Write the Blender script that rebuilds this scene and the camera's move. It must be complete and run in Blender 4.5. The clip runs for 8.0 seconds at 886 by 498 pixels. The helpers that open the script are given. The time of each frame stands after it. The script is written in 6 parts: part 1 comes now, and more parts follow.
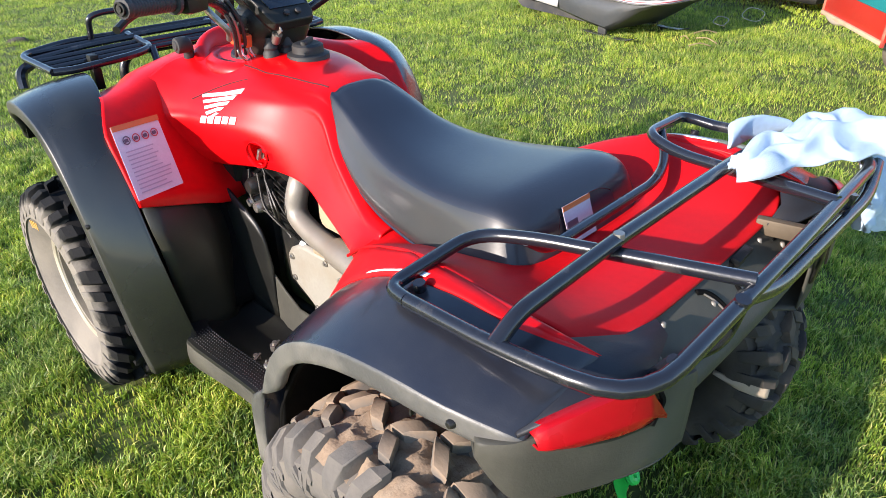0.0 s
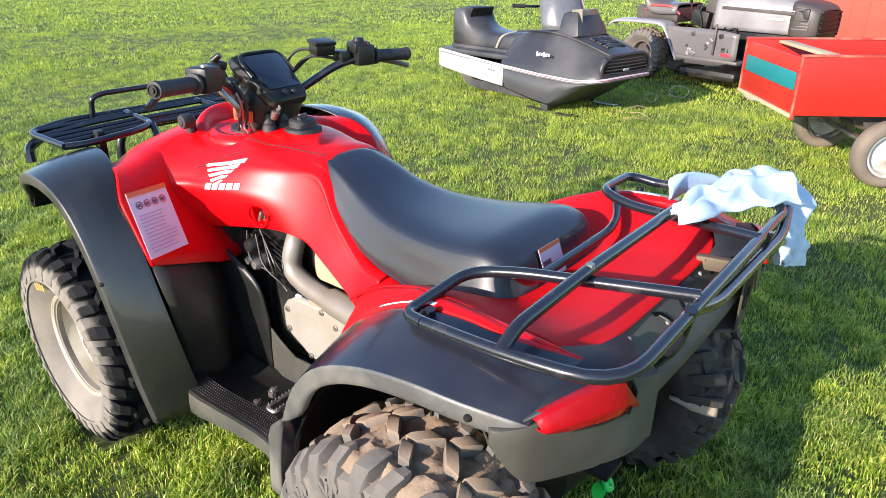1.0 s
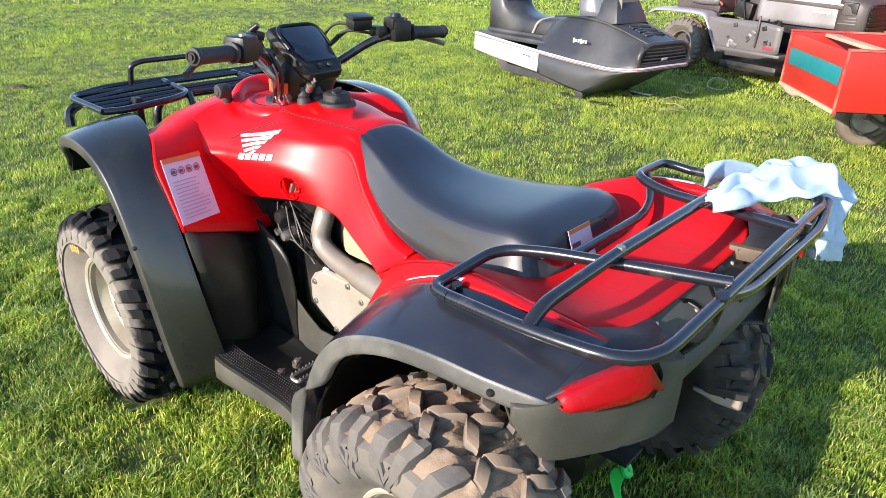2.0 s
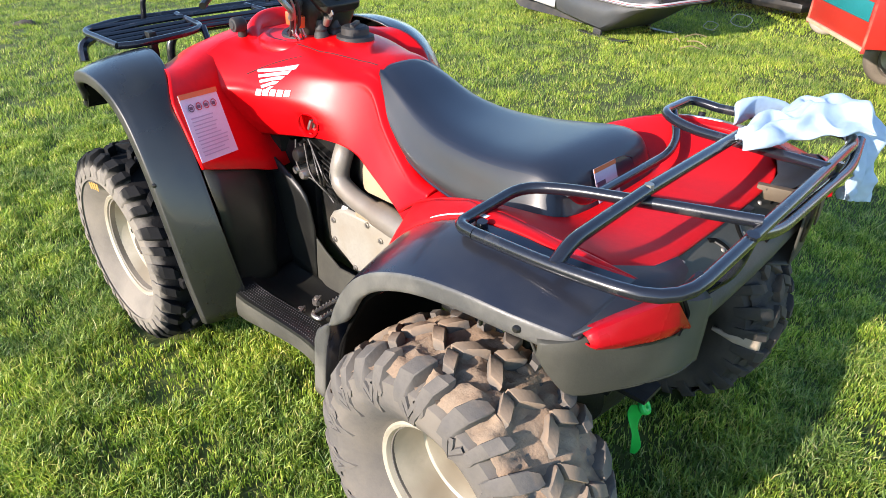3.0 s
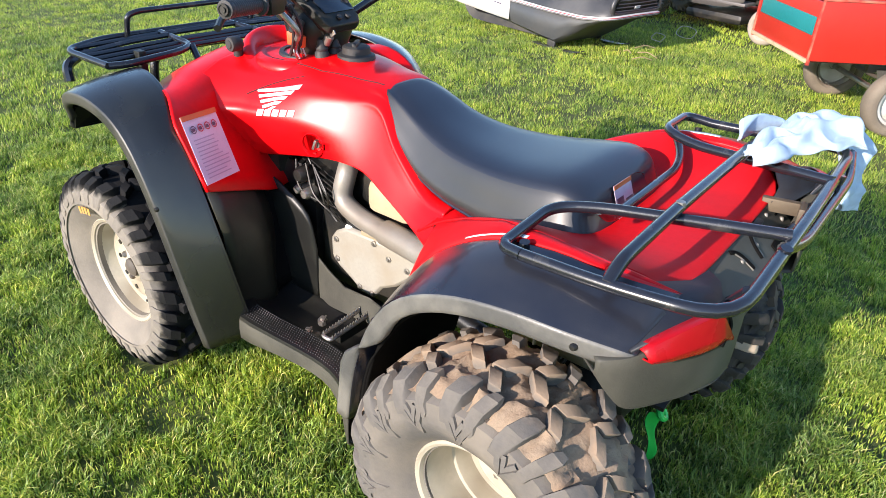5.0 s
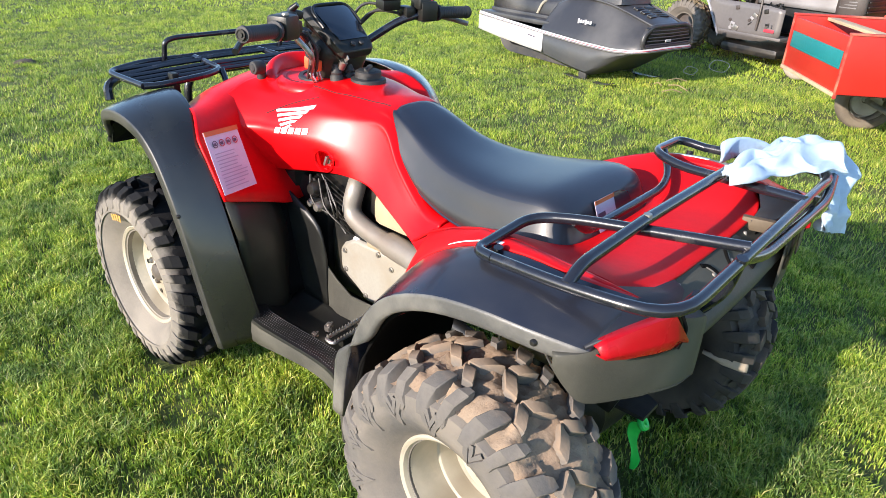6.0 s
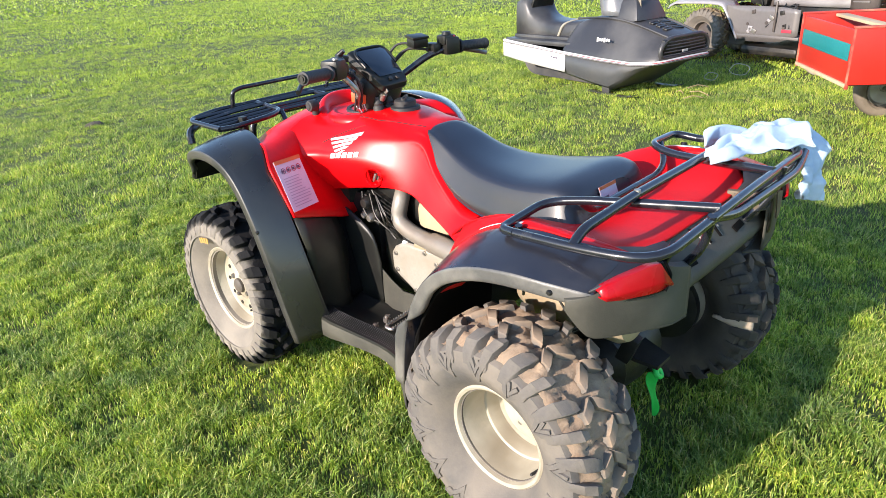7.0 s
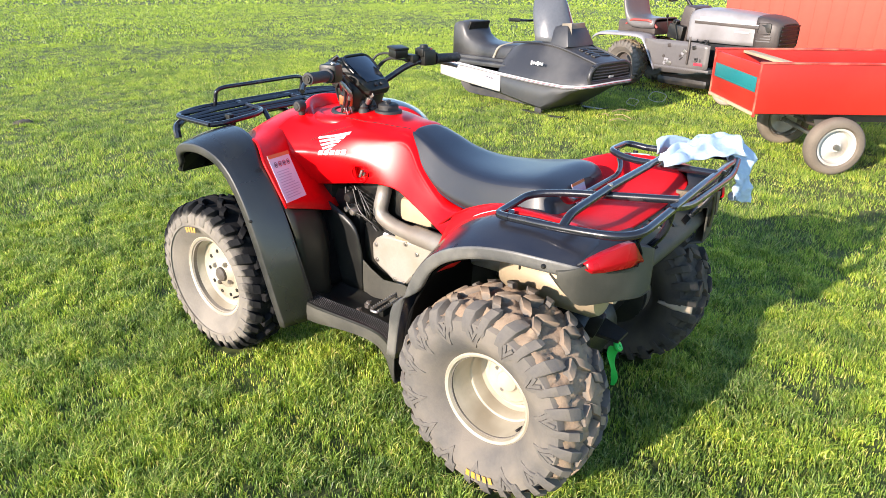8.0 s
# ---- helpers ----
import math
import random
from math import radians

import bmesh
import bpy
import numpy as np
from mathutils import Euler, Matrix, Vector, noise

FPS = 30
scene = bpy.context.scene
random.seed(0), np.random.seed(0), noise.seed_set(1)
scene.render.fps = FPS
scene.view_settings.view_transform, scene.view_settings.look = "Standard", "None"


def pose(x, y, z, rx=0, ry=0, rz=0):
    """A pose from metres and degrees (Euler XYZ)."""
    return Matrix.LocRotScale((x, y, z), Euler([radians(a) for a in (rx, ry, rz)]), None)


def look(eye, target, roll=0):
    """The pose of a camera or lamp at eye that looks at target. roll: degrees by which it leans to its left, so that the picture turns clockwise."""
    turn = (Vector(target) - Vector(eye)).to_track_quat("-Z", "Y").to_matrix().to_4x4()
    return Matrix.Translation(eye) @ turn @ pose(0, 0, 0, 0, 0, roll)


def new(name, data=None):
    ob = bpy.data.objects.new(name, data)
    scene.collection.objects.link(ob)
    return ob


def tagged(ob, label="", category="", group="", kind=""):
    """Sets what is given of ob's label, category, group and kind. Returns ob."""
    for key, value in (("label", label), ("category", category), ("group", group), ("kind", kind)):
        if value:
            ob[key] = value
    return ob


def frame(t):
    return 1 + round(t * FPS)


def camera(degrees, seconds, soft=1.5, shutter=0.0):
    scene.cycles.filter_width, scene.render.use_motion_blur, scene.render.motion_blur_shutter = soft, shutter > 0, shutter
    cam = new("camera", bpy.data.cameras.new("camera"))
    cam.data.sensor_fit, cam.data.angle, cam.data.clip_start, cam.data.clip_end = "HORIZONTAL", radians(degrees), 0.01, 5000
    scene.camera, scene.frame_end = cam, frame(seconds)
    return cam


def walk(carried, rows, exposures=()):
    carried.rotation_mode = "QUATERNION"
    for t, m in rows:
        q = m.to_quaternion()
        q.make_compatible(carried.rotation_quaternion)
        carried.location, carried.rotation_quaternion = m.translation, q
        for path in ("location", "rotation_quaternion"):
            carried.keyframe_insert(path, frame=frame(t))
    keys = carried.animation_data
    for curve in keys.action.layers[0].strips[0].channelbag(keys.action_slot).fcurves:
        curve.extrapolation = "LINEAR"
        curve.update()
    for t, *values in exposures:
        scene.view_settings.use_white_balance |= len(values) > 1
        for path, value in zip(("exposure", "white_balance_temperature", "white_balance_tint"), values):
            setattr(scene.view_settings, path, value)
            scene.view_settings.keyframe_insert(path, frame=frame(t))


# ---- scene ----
cam = camera(67.1, 8.0, soft=0.65)
PATH = [
    (0, (-0.916, -1.155, 1.294), (0.314, 0.058, 0.285), -0.5),
    (0.2, (-0.956, -1.167, 1.309), (0.256, 0.105, 0.431), -1.3),
    (0.5, (-1.022, -1.213, 1.333), (0.228, 0.089, 0.473), -2.5),
    (0.8, (-1.090, -1.217, 1.328), (0.288, -0.018, 0.509), 0.0),
    (1, (-1.122, -1.223, 1.334), (0.286, -0.061, 0.517), 0.2),
    (1.2, (-1.124, -1.223, 1.332), (0.282, -0.060, 0.515), 1.1),
    (2.3, (-1.131, -1.222, 1.312), (0.185, -0.013, 0.415), 1.6),
    (2.5, (-1.129, -1.22, 1.31), (0.168, -0.022, 0.371), 1.6),
    (3, (-1.143, -1.203, 1.304), (0.124, -0.03, 0.295), 1.7),
    (3.5, (-1.194, -1.156, 1.302), (0.09, -0.025, 0.266), 4.5),
    (4, (-1.236, -1.1, 1.309), (0.133, -0.064, 0.284), 5.4),
    (4.5, (-1.246, -1.089, 1.323), (0.143, -0.032, 0.347), 3.4),
    (5, (-1.253, -1.082, 1.326), (0.132, -0.025, 0.343), 2.8),
    (5.2, (-1.255, -1.077, 1.323), (0.131, -0.016, 0.347), 3.5),
    (6.3, (-1.266, -1.326, 1.349), (0.022, -0.097, 0.437), 0.5),
    (6.5, (-1.274, -1.393, 1.366), (-0.031, -0.138, 0.428), -2.0),
    (6.8, (-1.384, -1.470, 1.377), (-0.143, -0.146, 0.534), -3.4),
    (7, (-1.49, -1.465, 1.381), (-0.215, -0.165, 0.553), -3.6),
    (7.2, (-1.596, -1.481, 1.374), (-0.266, -0.223, 0.527), -2.6),
    (7.5, (-1.743, -1.469, 1.388), (-0.326, -0.331, 0.555), 1.8),
    (8, (-1.804, -1.461, 1.391), (-0.349, -0.336, 0.606), 0.5),
]
walk(cam, [(t, look(eye, target, roll)) for t, eye, target, roll in PATH], [(0, 1.38, 6500, 13), (1.2, 1.43, 6500, 13), (2.3, 1.43, 6500, 13), (5.2, 1.38, 6500, 13), (6.4, 1.42, 6550, 12), (8, 1.50, 6700, 13)])

# ---- light ----
SUN_TO = Vector((-0.93, 0.13, 0.335)).normalized()
world = bpy.data.worlds.new("sky")
scene.world = world
world.use_nodes = True
_wn = world.node_tree
_sky = _wn.nodes.new("ShaderNodeTexSky")
_sky.sky_type = "NISHITA"
_sky.sun_disc = False
_sky.sun_elevation = math.asin(SUN_TO.z)
_sky.sun_rotation = math.atan2(SUN_TO.x, SUN_TO.y)
_sky.dust_density = 0.3
_sky.ozone_density = 3.0
_wn.links.new(_sky.outputs[0], _wn.nodes["Background"].inputs[0])
_wn.nodes["Background"].inputs[1].default_value = 0.15
sun_data = bpy.data.lights.new("sun", "SUN")
sun_data.energy = 3.7
sun_data.angle = radians(0.55)
sun_data.color = (1.0, 0.89, 0.79)
sun = new("sun", sun_data)
sun.matrix_world = look(SUN_TO * 30, (0, 0, 0))


# ---- materials ----
def material(name, base, rough=0.5, metal=0.0, dirt=None, amount=0.3, scale=30.0, bump=0.0, bump_scale=200.0, coat=0.0, spread=0.12, edge=(0.45, 0.7), rough_var=0.12, spec=0.5):
    """A surface with colour change at two scales, stains of another colour and fine relief."""
    m = bpy.data.materials.new(name)
    m.use_nodes = True
    nt = m.node_tree
    b = nt.nodes["Principled BSDF"]
    tc = nt.nodes.new("ShaderNodeTexCoord")
    big, fine = nt.nodes.new("ShaderNodeTexNoise"), nt.nodes.new("ShaderNodeTexNoise")
    big.inputs["Scale"].default_value, big.inputs["Detail"].default_value = scale * 0.25, 6
    fine.inputs["Scale"].default_value, fine.inputs["Detail"].default_value = scale * 4, 3
    for n in (big, fine):
        nt.links.new(tc.outputs["Object"], n.inputs["Vector"])
    hsv = nt.nodes.new("ShaderNodeMix")
    hsv.data_type = "RGBA"
    hsv.inputs[6].default_value = (*[c * (1 - spread) for c in base], 1)
    hsv.inputs[7].default_value = (*[min(1, c * (1 + spread)) for c in base], 1)
    nt.links.new(fine.outputs["Fac"], hsv.inputs[0])
    out = hsv.outputs[2]
    if dirt:
        ramp = nt.nodes.new("ShaderNodeMapRange")
        ramp.inputs[1].default_value, ramp.inputs[2].default_value = edge
        ramp.inputs[4].default_value = amount
        nt.links.new(big.outputs["Fac"], ramp.inputs[0])
        mix = nt.nodes.new("ShaderNodeMix")
        mix.data_type = "RGBA"
        nt.links.new(ramp.outputs[0], mix.inputs[0])
        nt.links.new(out, mix.inputs[6])
        mix.inputs[7].default_value = (*dirt, 1)
        out = mix.outputs[2]
    nt.links.new(out, b.inputs["Base Color"])
    rr = nt.nodes.new("ShaderNodeMapRange")
    rr.inputs[3].default_value, rr.inputs[4].default_value = max(0.03, rough - rough_var), min(1, rough + rough_var)
    nt.links.new(big.outputs["Fac"], rr.inputs[0])
    nt.links.new(rr.outputs[0], b.inputs["Roughness"])
    b.inputs["Metallic"].default_value = metal
    b.inputs["Coat Weight"].default_value = coat
    b.inputs["Specular IOR Level"].default_value = spec
    b.inputs["Coat Roughness"].default_value = 0.08
    if bump:
        bn = nt.nodes.new("ShaderNodeTexNoise")
        bn.inputs["Scale"].default_value, bn.inputs["Detail"].default_value = bump_scale, 4
        nt.links.new(tc.outputs["Object"], bn.inputs["Vector"])
        bp = nt.nodes.new("ShaderNodeBump")
        bp.inputs["Strength"].default_value, bp.inputs["Distance"].default_value = bump, 0.002
        nt.links.new(bn.outputs["Fac"], bp.inputs["Height"])
        nt.links.new(bp.outputs[0], b.inputs["Normal"])
    return m


RED = material("red_plastic", (0.68, 0.0020, 0.004), 0.34, dirt=(0.56, 0.004, 0.006), amount=0.35, scale=14, bump=0.03, bump_scale=60, coat=0.0, spec=0.30, rough_var=0.08)
BLACK = material("black_plastic", (0.012, 0.0135, 0.021), 0.29, dirt=(0.040, 0.039, 0.038), amount=0.6, scale=16, bump=0.10, bump_scale=420, coat=0.35)
MATTE = material("matte_black_plastic", (0.013, 0.0145, 0.021), 0.55, dirt=(0.035, 0.034, 0.033), amount=0.6, scale=18, bump=0.15, bump_scale=300, spec=0.4)
DUSTY = material("dusty_black_plastic", (0.0115, 0.0120, 0.0112), 0.28, dirt=(0.031, 0.030, 0.021), amount=0.7, scale=10, bump=0.10, bump_scale=420, coat=0.4)
DECK_RED = material("scuffed_red_plastic", (0.66, 0.004, 0.007), 0.52, dirt=(0.52, 0.012, 0.014), amount=0.45, scale=18, bump=0.06, bump_scale=120, spec=0.16)
DUSTY_LIP = material("dusty_fender_lip", (0.026, 0.026, 0.025), 0.42, dirt=(0.075, 0.070, 0.058), amount=0.8, scale=22, bump=0.15, bump_scale=300)
GUARD = material("dull_black_plastic", (0.010, 0.0102, 0.0094), 0.38, dirt=(0.030, 0.029, 0.021), amount=0.6, scale=22, bump=0.12, bump_scale=300, spec=0.32)
SHIELD = material("dusty_guard_plastic", (0.050, 0.048, 0.039), 0.6, dirt=(0.100, 0.094, 0.073), amount=0.7, scale=20, bump=0.2, bump_scale=260, spec=0.3)
VINYL = material("seat_vinyl", (0.011, 0.015, 0.026), 0.42, dirt=(0.019, 0.022, 0.030), amount=0.6, scale=9, bump=0.12, bump_scale=300, coat=0.16)
# Seat's side panel: dusty grey, with the sun's brightening put into the colour.
VINYL_SIDE = material("sunlit_side_vinyl", (0.016, 0.017, 0.021), 0.38, dirt=(0.038, 0.037, 0.036), amount=0.85, scale=10, bump=0.05, bump_scale=240, coat=0.25, edge=(.35, .7))
TUBE = material("black_painted_tube", (0.012, 0.013, 0.018), 0.24, dirt=(0.075, 0.07, 0.065), amount=0.5, scale=60, edge=(0.6, 0.72), bump=0.1, bump_scale=150, coat=0.3)
STEEL = material("dull_steel", (0.32, 0.30, 0.27), 0.42, 0.8, dirt=(0.12, 0.07, 0.04), amount=0.6, scale=40, bump=0.1)
ALU = material("cast_aluminium", (0.36, 0.335, 0.285), 0.50, 0.3, dirt=(0.28, 0.225, 0.155), amount=0.6, scale=30, bump=0.25, bump_scale=350)
EXHAUST = material("exhaust_steel", (0.255, 0.235, 0.205), 0.50, 0.3, dirt=(0.17, 0.125, 0.085), amount=0.7, scale=25, bump=0.15)
ENGINE = material("engine_black", (0.010, 0.010, 0.010), 0.45, 0.2, dirt=(0.055, 0.046, 0.032), amount=0.6, scale=45, bump=0.3, bump_scale=250)
RIM = material("cream_wheel_paint", (0.47, 0.425, 0.335), 0.42, 0.1, dirt=(0.23, 0.19, 0.13), amount=0.75, scale=22, bump=0.08, edge=(.40, .65))
RUBBER = material("black_rubber", (0.022, 0.022, 0.023), 0.62, dirt=(0.08, 0.07, 0.055), amount=0.4, scale=40, bump=0.2, bump_scale=300)
GRIP = material("grip_rubber", (0.020, 0.020, 0.021), 0.6, dirt=(0.05, 0.05, 0.05), amount=0.4, scale=60, bump=0.5, bump_scale=500)
WHITE = material("white_decal", (0.82, 0.82, 0.80), 0.4, dirt=(0.6, 0.55, 0.5), amount=0.3, scale=60)
LABEL = material("label_paper", (0.62, 0.58, 0.66), 0.35, dirt=(0.5, 0.45, 0.5), amount=0.3, scale=60)
MARK = material("tyre_mark_paint", (0.55, 0.27, 0.03), 0.7, dirt=(0.3, 0.2, 0.1), amount=.7, scale=60)
# Worn, dusty lip; the sun on its outer face is in the colour.
LIP = material("worn_sunlit_lip", (0.072, 0.071, 0.068), 0.42, dirt=(0.17, 0.16, 0.14), amount=0.8, scale=34, bump=0.2, bump_scale=240, edge=(.4, .62))
ORANGE = material("label_orange", (0.62, 0.16, 0.05), 0.4, scale=60)
INK = material("label_ink", (0.10, 0.08, 0.12), 0.5, scale=60)
REDINK = material("label_red_ink", (0.45, 0.03, 0.05), 0.5, scale=60)
LENS = material("red_lamp_lens", (0.36, 0.003, 0.008), 0.26, dirt=(0.28, 0.006, 0.010), amount=0.4, scale=20, spec=0.25)
SCREEN = material("meter_glass", (0.010, 0.014, 0.022), 0.08, scale=20, coat=0.6)
CLOTH = material("blue_cloth", (0.44, 0.57, 0.70), 0.95, dirt=(0.53, 0.65, 0.76), amount=0.6, scale=20, bump=1.0, bump_scale=700)
STRAW_BRACKET = material("rusty_bracket", (0.10, 0.075, 0.05), 0.6, 0.2, dirt=(0.20, 0.15, 0.09), amount=.6, scale=30)
PALE_STRIP = material("dried_mud", (0.33, 0.27, 0.20), 0.9, dirt=(0.22, 0.17, 0.12), amount=0.7, scale=60, bump=0.6, bump_scale=150)
HUB_DUST = material("dusty_hub_cap", (0.075, 0.062, 0.050), 0.7, dirt=(0.15, 0.12, 0.09), amount=0.7, scale=60, bump=0.3, bump_scale=200)
TAPE = material("green_tape", (0.01, 0.50, 0.07), 0.45, dirt=(0.01, 0.35, 0.05), amount=0.5, scale=80)


def tyre_material(name, mud, reach, wall=(0.108, 0.098, 0.086), dust=(0.195, 0.168, 0.136), side=0.0):
    """Dusty rubber; dry earth sits on the tread beyond the radius reach, less of it towards the shoulders."""
    m = material(name, wall, 0.82, spec=0.22, dirt=dust, amount=0.8, scale=26, bump=0.35, bump_scale=160, edge=(0.35, 0.65))
    nt = m.node_tree
    b = nt.nodes["Principled BSDF"]
    old = b.inputs["Base Color"].links[0].from_socket
    tc = nt.nodes.new("ShaderNodeTexCoord")
    sep = nt.nodes.new("ShaderNodeVectorMath")
    sep.operation = "MULTIPLY"
    sep.inputs[1].default_value = (0, 1, 1)
    nt.links.new(tc.outputs["Object"], sep.inputs[0])
    ln = nt.nodes.new("ShaderNodeVectorMath")
    ln.operation = "LENGTH"
    nt.links.new(sep.outputs[0], ln.inputs[0])
    ns = nt.nodes.new("ShaderNodeTexNoise")
    ns.noise_dimensions = "4D"
    ns.inputs["Scale"].default_value, ns.inputs["Detail"].default_value = 22, 6
    info = nt.nodes.new("ShaderNodeObjectInfo")
    sc = nt.nodes.new("ShaderNodeMath")
    sc.operation = "MULTIPLY"
    sc.inputs[1].default_value = 37.0
    nt.links.new(info.outputs["Random"], sc.inputs[0])
    nt.links.new(sc.outputs[0], ns.inputs["W"])
    nt.links.new(tc.outputs["Object"], ns.inputs["Vector"])
    add = nt.nodes.new("ShaderNodeMath")
    add.operation = "MULTIPLY_ADD"
    add.inputs[1].default_value = 0.06
    nt.links.new(ns.outputs["Fac"], add.inputs[0])
    part_xyz = nt.nodes.new("ShaderNodeSeparateXYZ")
    nt.links.new(tc.outputs["Object"], part_xyz.inputs[0])
    square = nt.nodes.new("ShaderNodeMath")
    square.operation = "MULTIPLY"
    nt.links.new(part_xyz.outputs[0], square.inputs[0])
    nt.links.new(part_xyz.outputs[0], square.inputs[1])
    inward = nt.nodes.new("ShaderNodeMath")
    inward.operation = "MULTIPLY_ADD"
    inward.inputs[1].default_value = -side
    nt.links.new(square.outputs[0], inward.inputs[0])
    nt.links.new(ln.outputs["Value"], inward.inputs[2])
    nt.links.new(inward.outputs[0], add.inputs[2])
    mr = nt.nodes.new("ShaderNodeMapRange")
    mr.inputs[1].default_value, mr.inputs[2].default_value = reach, reach + 0.018
    nt.links.new(add.outputs[0], mr.inputs[0])
    mix = nt.nodes.new("ShaderNodeMix")
    mix.data_type = "RGBA"
    nt.links.new(mr.outputs[0], mix.inputs[0])
    nt.links.new(old, mix.inputs[6])
    mix.inputs[7].default_value = (*mud, 1)
    nt.links.new(mix.outputs[2], b.inputs["Base Color"])
    return m


TYRE_REAR = tyre_material("tyre_muddy", (0.25, 0.185, 0.130), 0.311, (0.098, 0.092, 0.086), side=2.6)
# Far rear tyre: darker mud, with the shade under the quad in the colour.
TYRE_SHADED = tyre_material("tyre_mud_shaded", (0.095, 0.075, 0.056), 0.320, (0.032, 0.030, 0.029), (0.075, 0.066, 0.055))
TYRE_FRONT = tyre_material("tyre_clean_tread", (0.0075, 0.0075, 0.008), 0.281, (0.15, 0.135, 0.115), (0.25, 0.22, 0.18))


# ---- shape helpers ----
def part(name, bm, mat, parent=None, label="", smooth=42, sub=0, solid=0.0, bevel=0.0):
    """Links a bmesh as one mesh object, under a thing or a part."""
    bmesh.ops.remove_doubles(bm, verts=bm.verts, dist=1e-6)
    bmesh.ops.recalc_face_normals(bm, faces=bm.faces)
    me = bpy.data.meshes.new(name)
    bm.to_mesh(me)
    bm.free()
    for mm in (mat if isinstance(mat, (list, tuple)) else [mat]):
        me.materials.append(mm)
    me.shade_smooth()
    if smooth < 180:
        me.set_sharp_from_angle(angle=radians(smooth))
    ob = new(name, me)
    if parent:
        ob.parent = parent
    if solid:
        md = ob.modifiers.new("solid", "SOLIDIFY")
        md.thickness, md.offset = solid, 0
    if bevel:
        md = ob.modifiers.new("bevel", "BEVEL")
        md.width, md.segments, md.limit_method = bevel, 2, "ANGLE"
    if sub:
        md = ob.modifiers.new("sub", "SUBSURF")
        md.levels = md.render_levels = sub
    if label:
        tagged(ob, label)
    return ob


def thing(name, label, category, group="", at=(0, 0, 0), turn=0.0):
    e = new(name)
    e.empty_display_size = 0.2
    e.matrix_world = pose(*at, 0, 0, turn)
    return tagged(e, label, category, group)


def loft(sections, closed=False, caps=False):
    bm = bmesh.new()
    rows = [[bm.verts.new(p) for p in s] for s in sections]
    n = len(rows[0])
    for a, b in zip(rows, rows[1:]):
        for i in range(n if closed else n - 1):
            j = (i + 1) % n
            bm.faces.new((a[i], a[j], b[j], b[i]))
    if caps:
        bm.faces.new(rows[0])
        bm.faces.new(rows[-1][::-1])
    return bm


def mirrored(half):
    """A full section from its half, given from the middle outwards."""
    return [(-x, y, z) for x, y, z in reversed(half)] + [p for p in half if p[0] > 1e-6]


def flip(bm):
    """The same shape on the other side of the middle plane."""
    for v in bm.verts:
        v.co.x = -v.co.x
    bmesh.ops.reverse_faces(bm, faces=bm.faces)
    return bm


def rounded(points, fillet, closed=False, steps=5):
    pts = [Vector(p) for p in points]
    out = []
    n = len(pts)
    for i, p in enumerate(pts):
        if not closed and i in (0, n - 1):
            out.append(p)
            continue
        a, b = pts[i - 1] - p, pts[(i + 1) % n] - p
        d = min(fillet, a.length * 0.48, b.length * 0.48)
        p0, p1 = p + a.normalized() * d, p + b.normalized() * d
        for k in range(steps + 1):
            t = k / steps
            out.append(p0 * (1 - t) ** 2 + p * 2 * t * (1 - t) + p1 * t * t)
    return out


def tube(points, r, n=12, fillet=0.05, closed=False, bm=None, taper=None):
    bm = bm or bmesh.new()
    pts = rounded(points, fillet, closed) if fillet else [Vector(p) for p in points]
    m = len(pts)
    rings, up = [], None
    for i, p in enumerate(pts):
        if closed:
            d = (pts[(i + 1) % m] - pts[i - 1]).normalized()
        else:
            d = (pts[min(i + 1, m - 1)] - pts[max(i - 1, 0)]).normalized()
        if up is None:
            up = d.orthogonal().normalized()
        up = (up - d * up.dot(d)).normalized()
        side = d.cross(up)
        rr = r if taper is None else r + (taper - r) * i / (m - 1)
        rings.append([bm.verts.new(p + up * rr * math.cos(a) + side * rr * math.sin(a)) for a in (2 * math.pi * k / n for k in range(n))])
    for i in range(m if closed else m - 1):
        a, b = rings[i], rings[(i + 1) % m]
        shift = 0
        if closed and i == m - 1:
            shift = min(range(n), key=lambda s: (a[0].co - b[s].co).length)
        for k in range(n):
            bm.faces.new((a[k], a[(k + 1) % n], b[(k + 1 + shift) % n], b[(k + shift) % n]))
    if not closed:
        bm.faces.new(rings[0][::-1])
        bm.faces.new(rings[-1])
    return bm


def cyl(p0, p1, r0, r1=None, n=16, bm=None):
    return tube([p0, p1], r0, n, 0, bm=bm, taper=r1)


def lathe(profile, n=48, axis="x", at=(0, 0, 0), bm=None):
    """A turned shape: profile of (radius, place along the axis)."""
    bm = bm or bmesh.new()
    at = Vector(at)
    rows = []
    for k in range(n):
        a = 2 * math.pi * k / n
        c, s = math.cos(a), math.sin(a)
        row = []
        for r, h in profile:
            v = {"x": (h, r * c, r * s), "y": (r * c, h, r * s), "z": (r * c, r * s, h)}[axis]
            row.append(bm.verts.new(Vector(v) + at))
        rows.append(row)
    for k in range(n):
        a, b = rows[k], rows[(k + 1) % n]
        for i in range(len(profile) - 1):
            bm.faces.new((a[i], a[i + 1], b[i + 1], b[i]))
    return bm


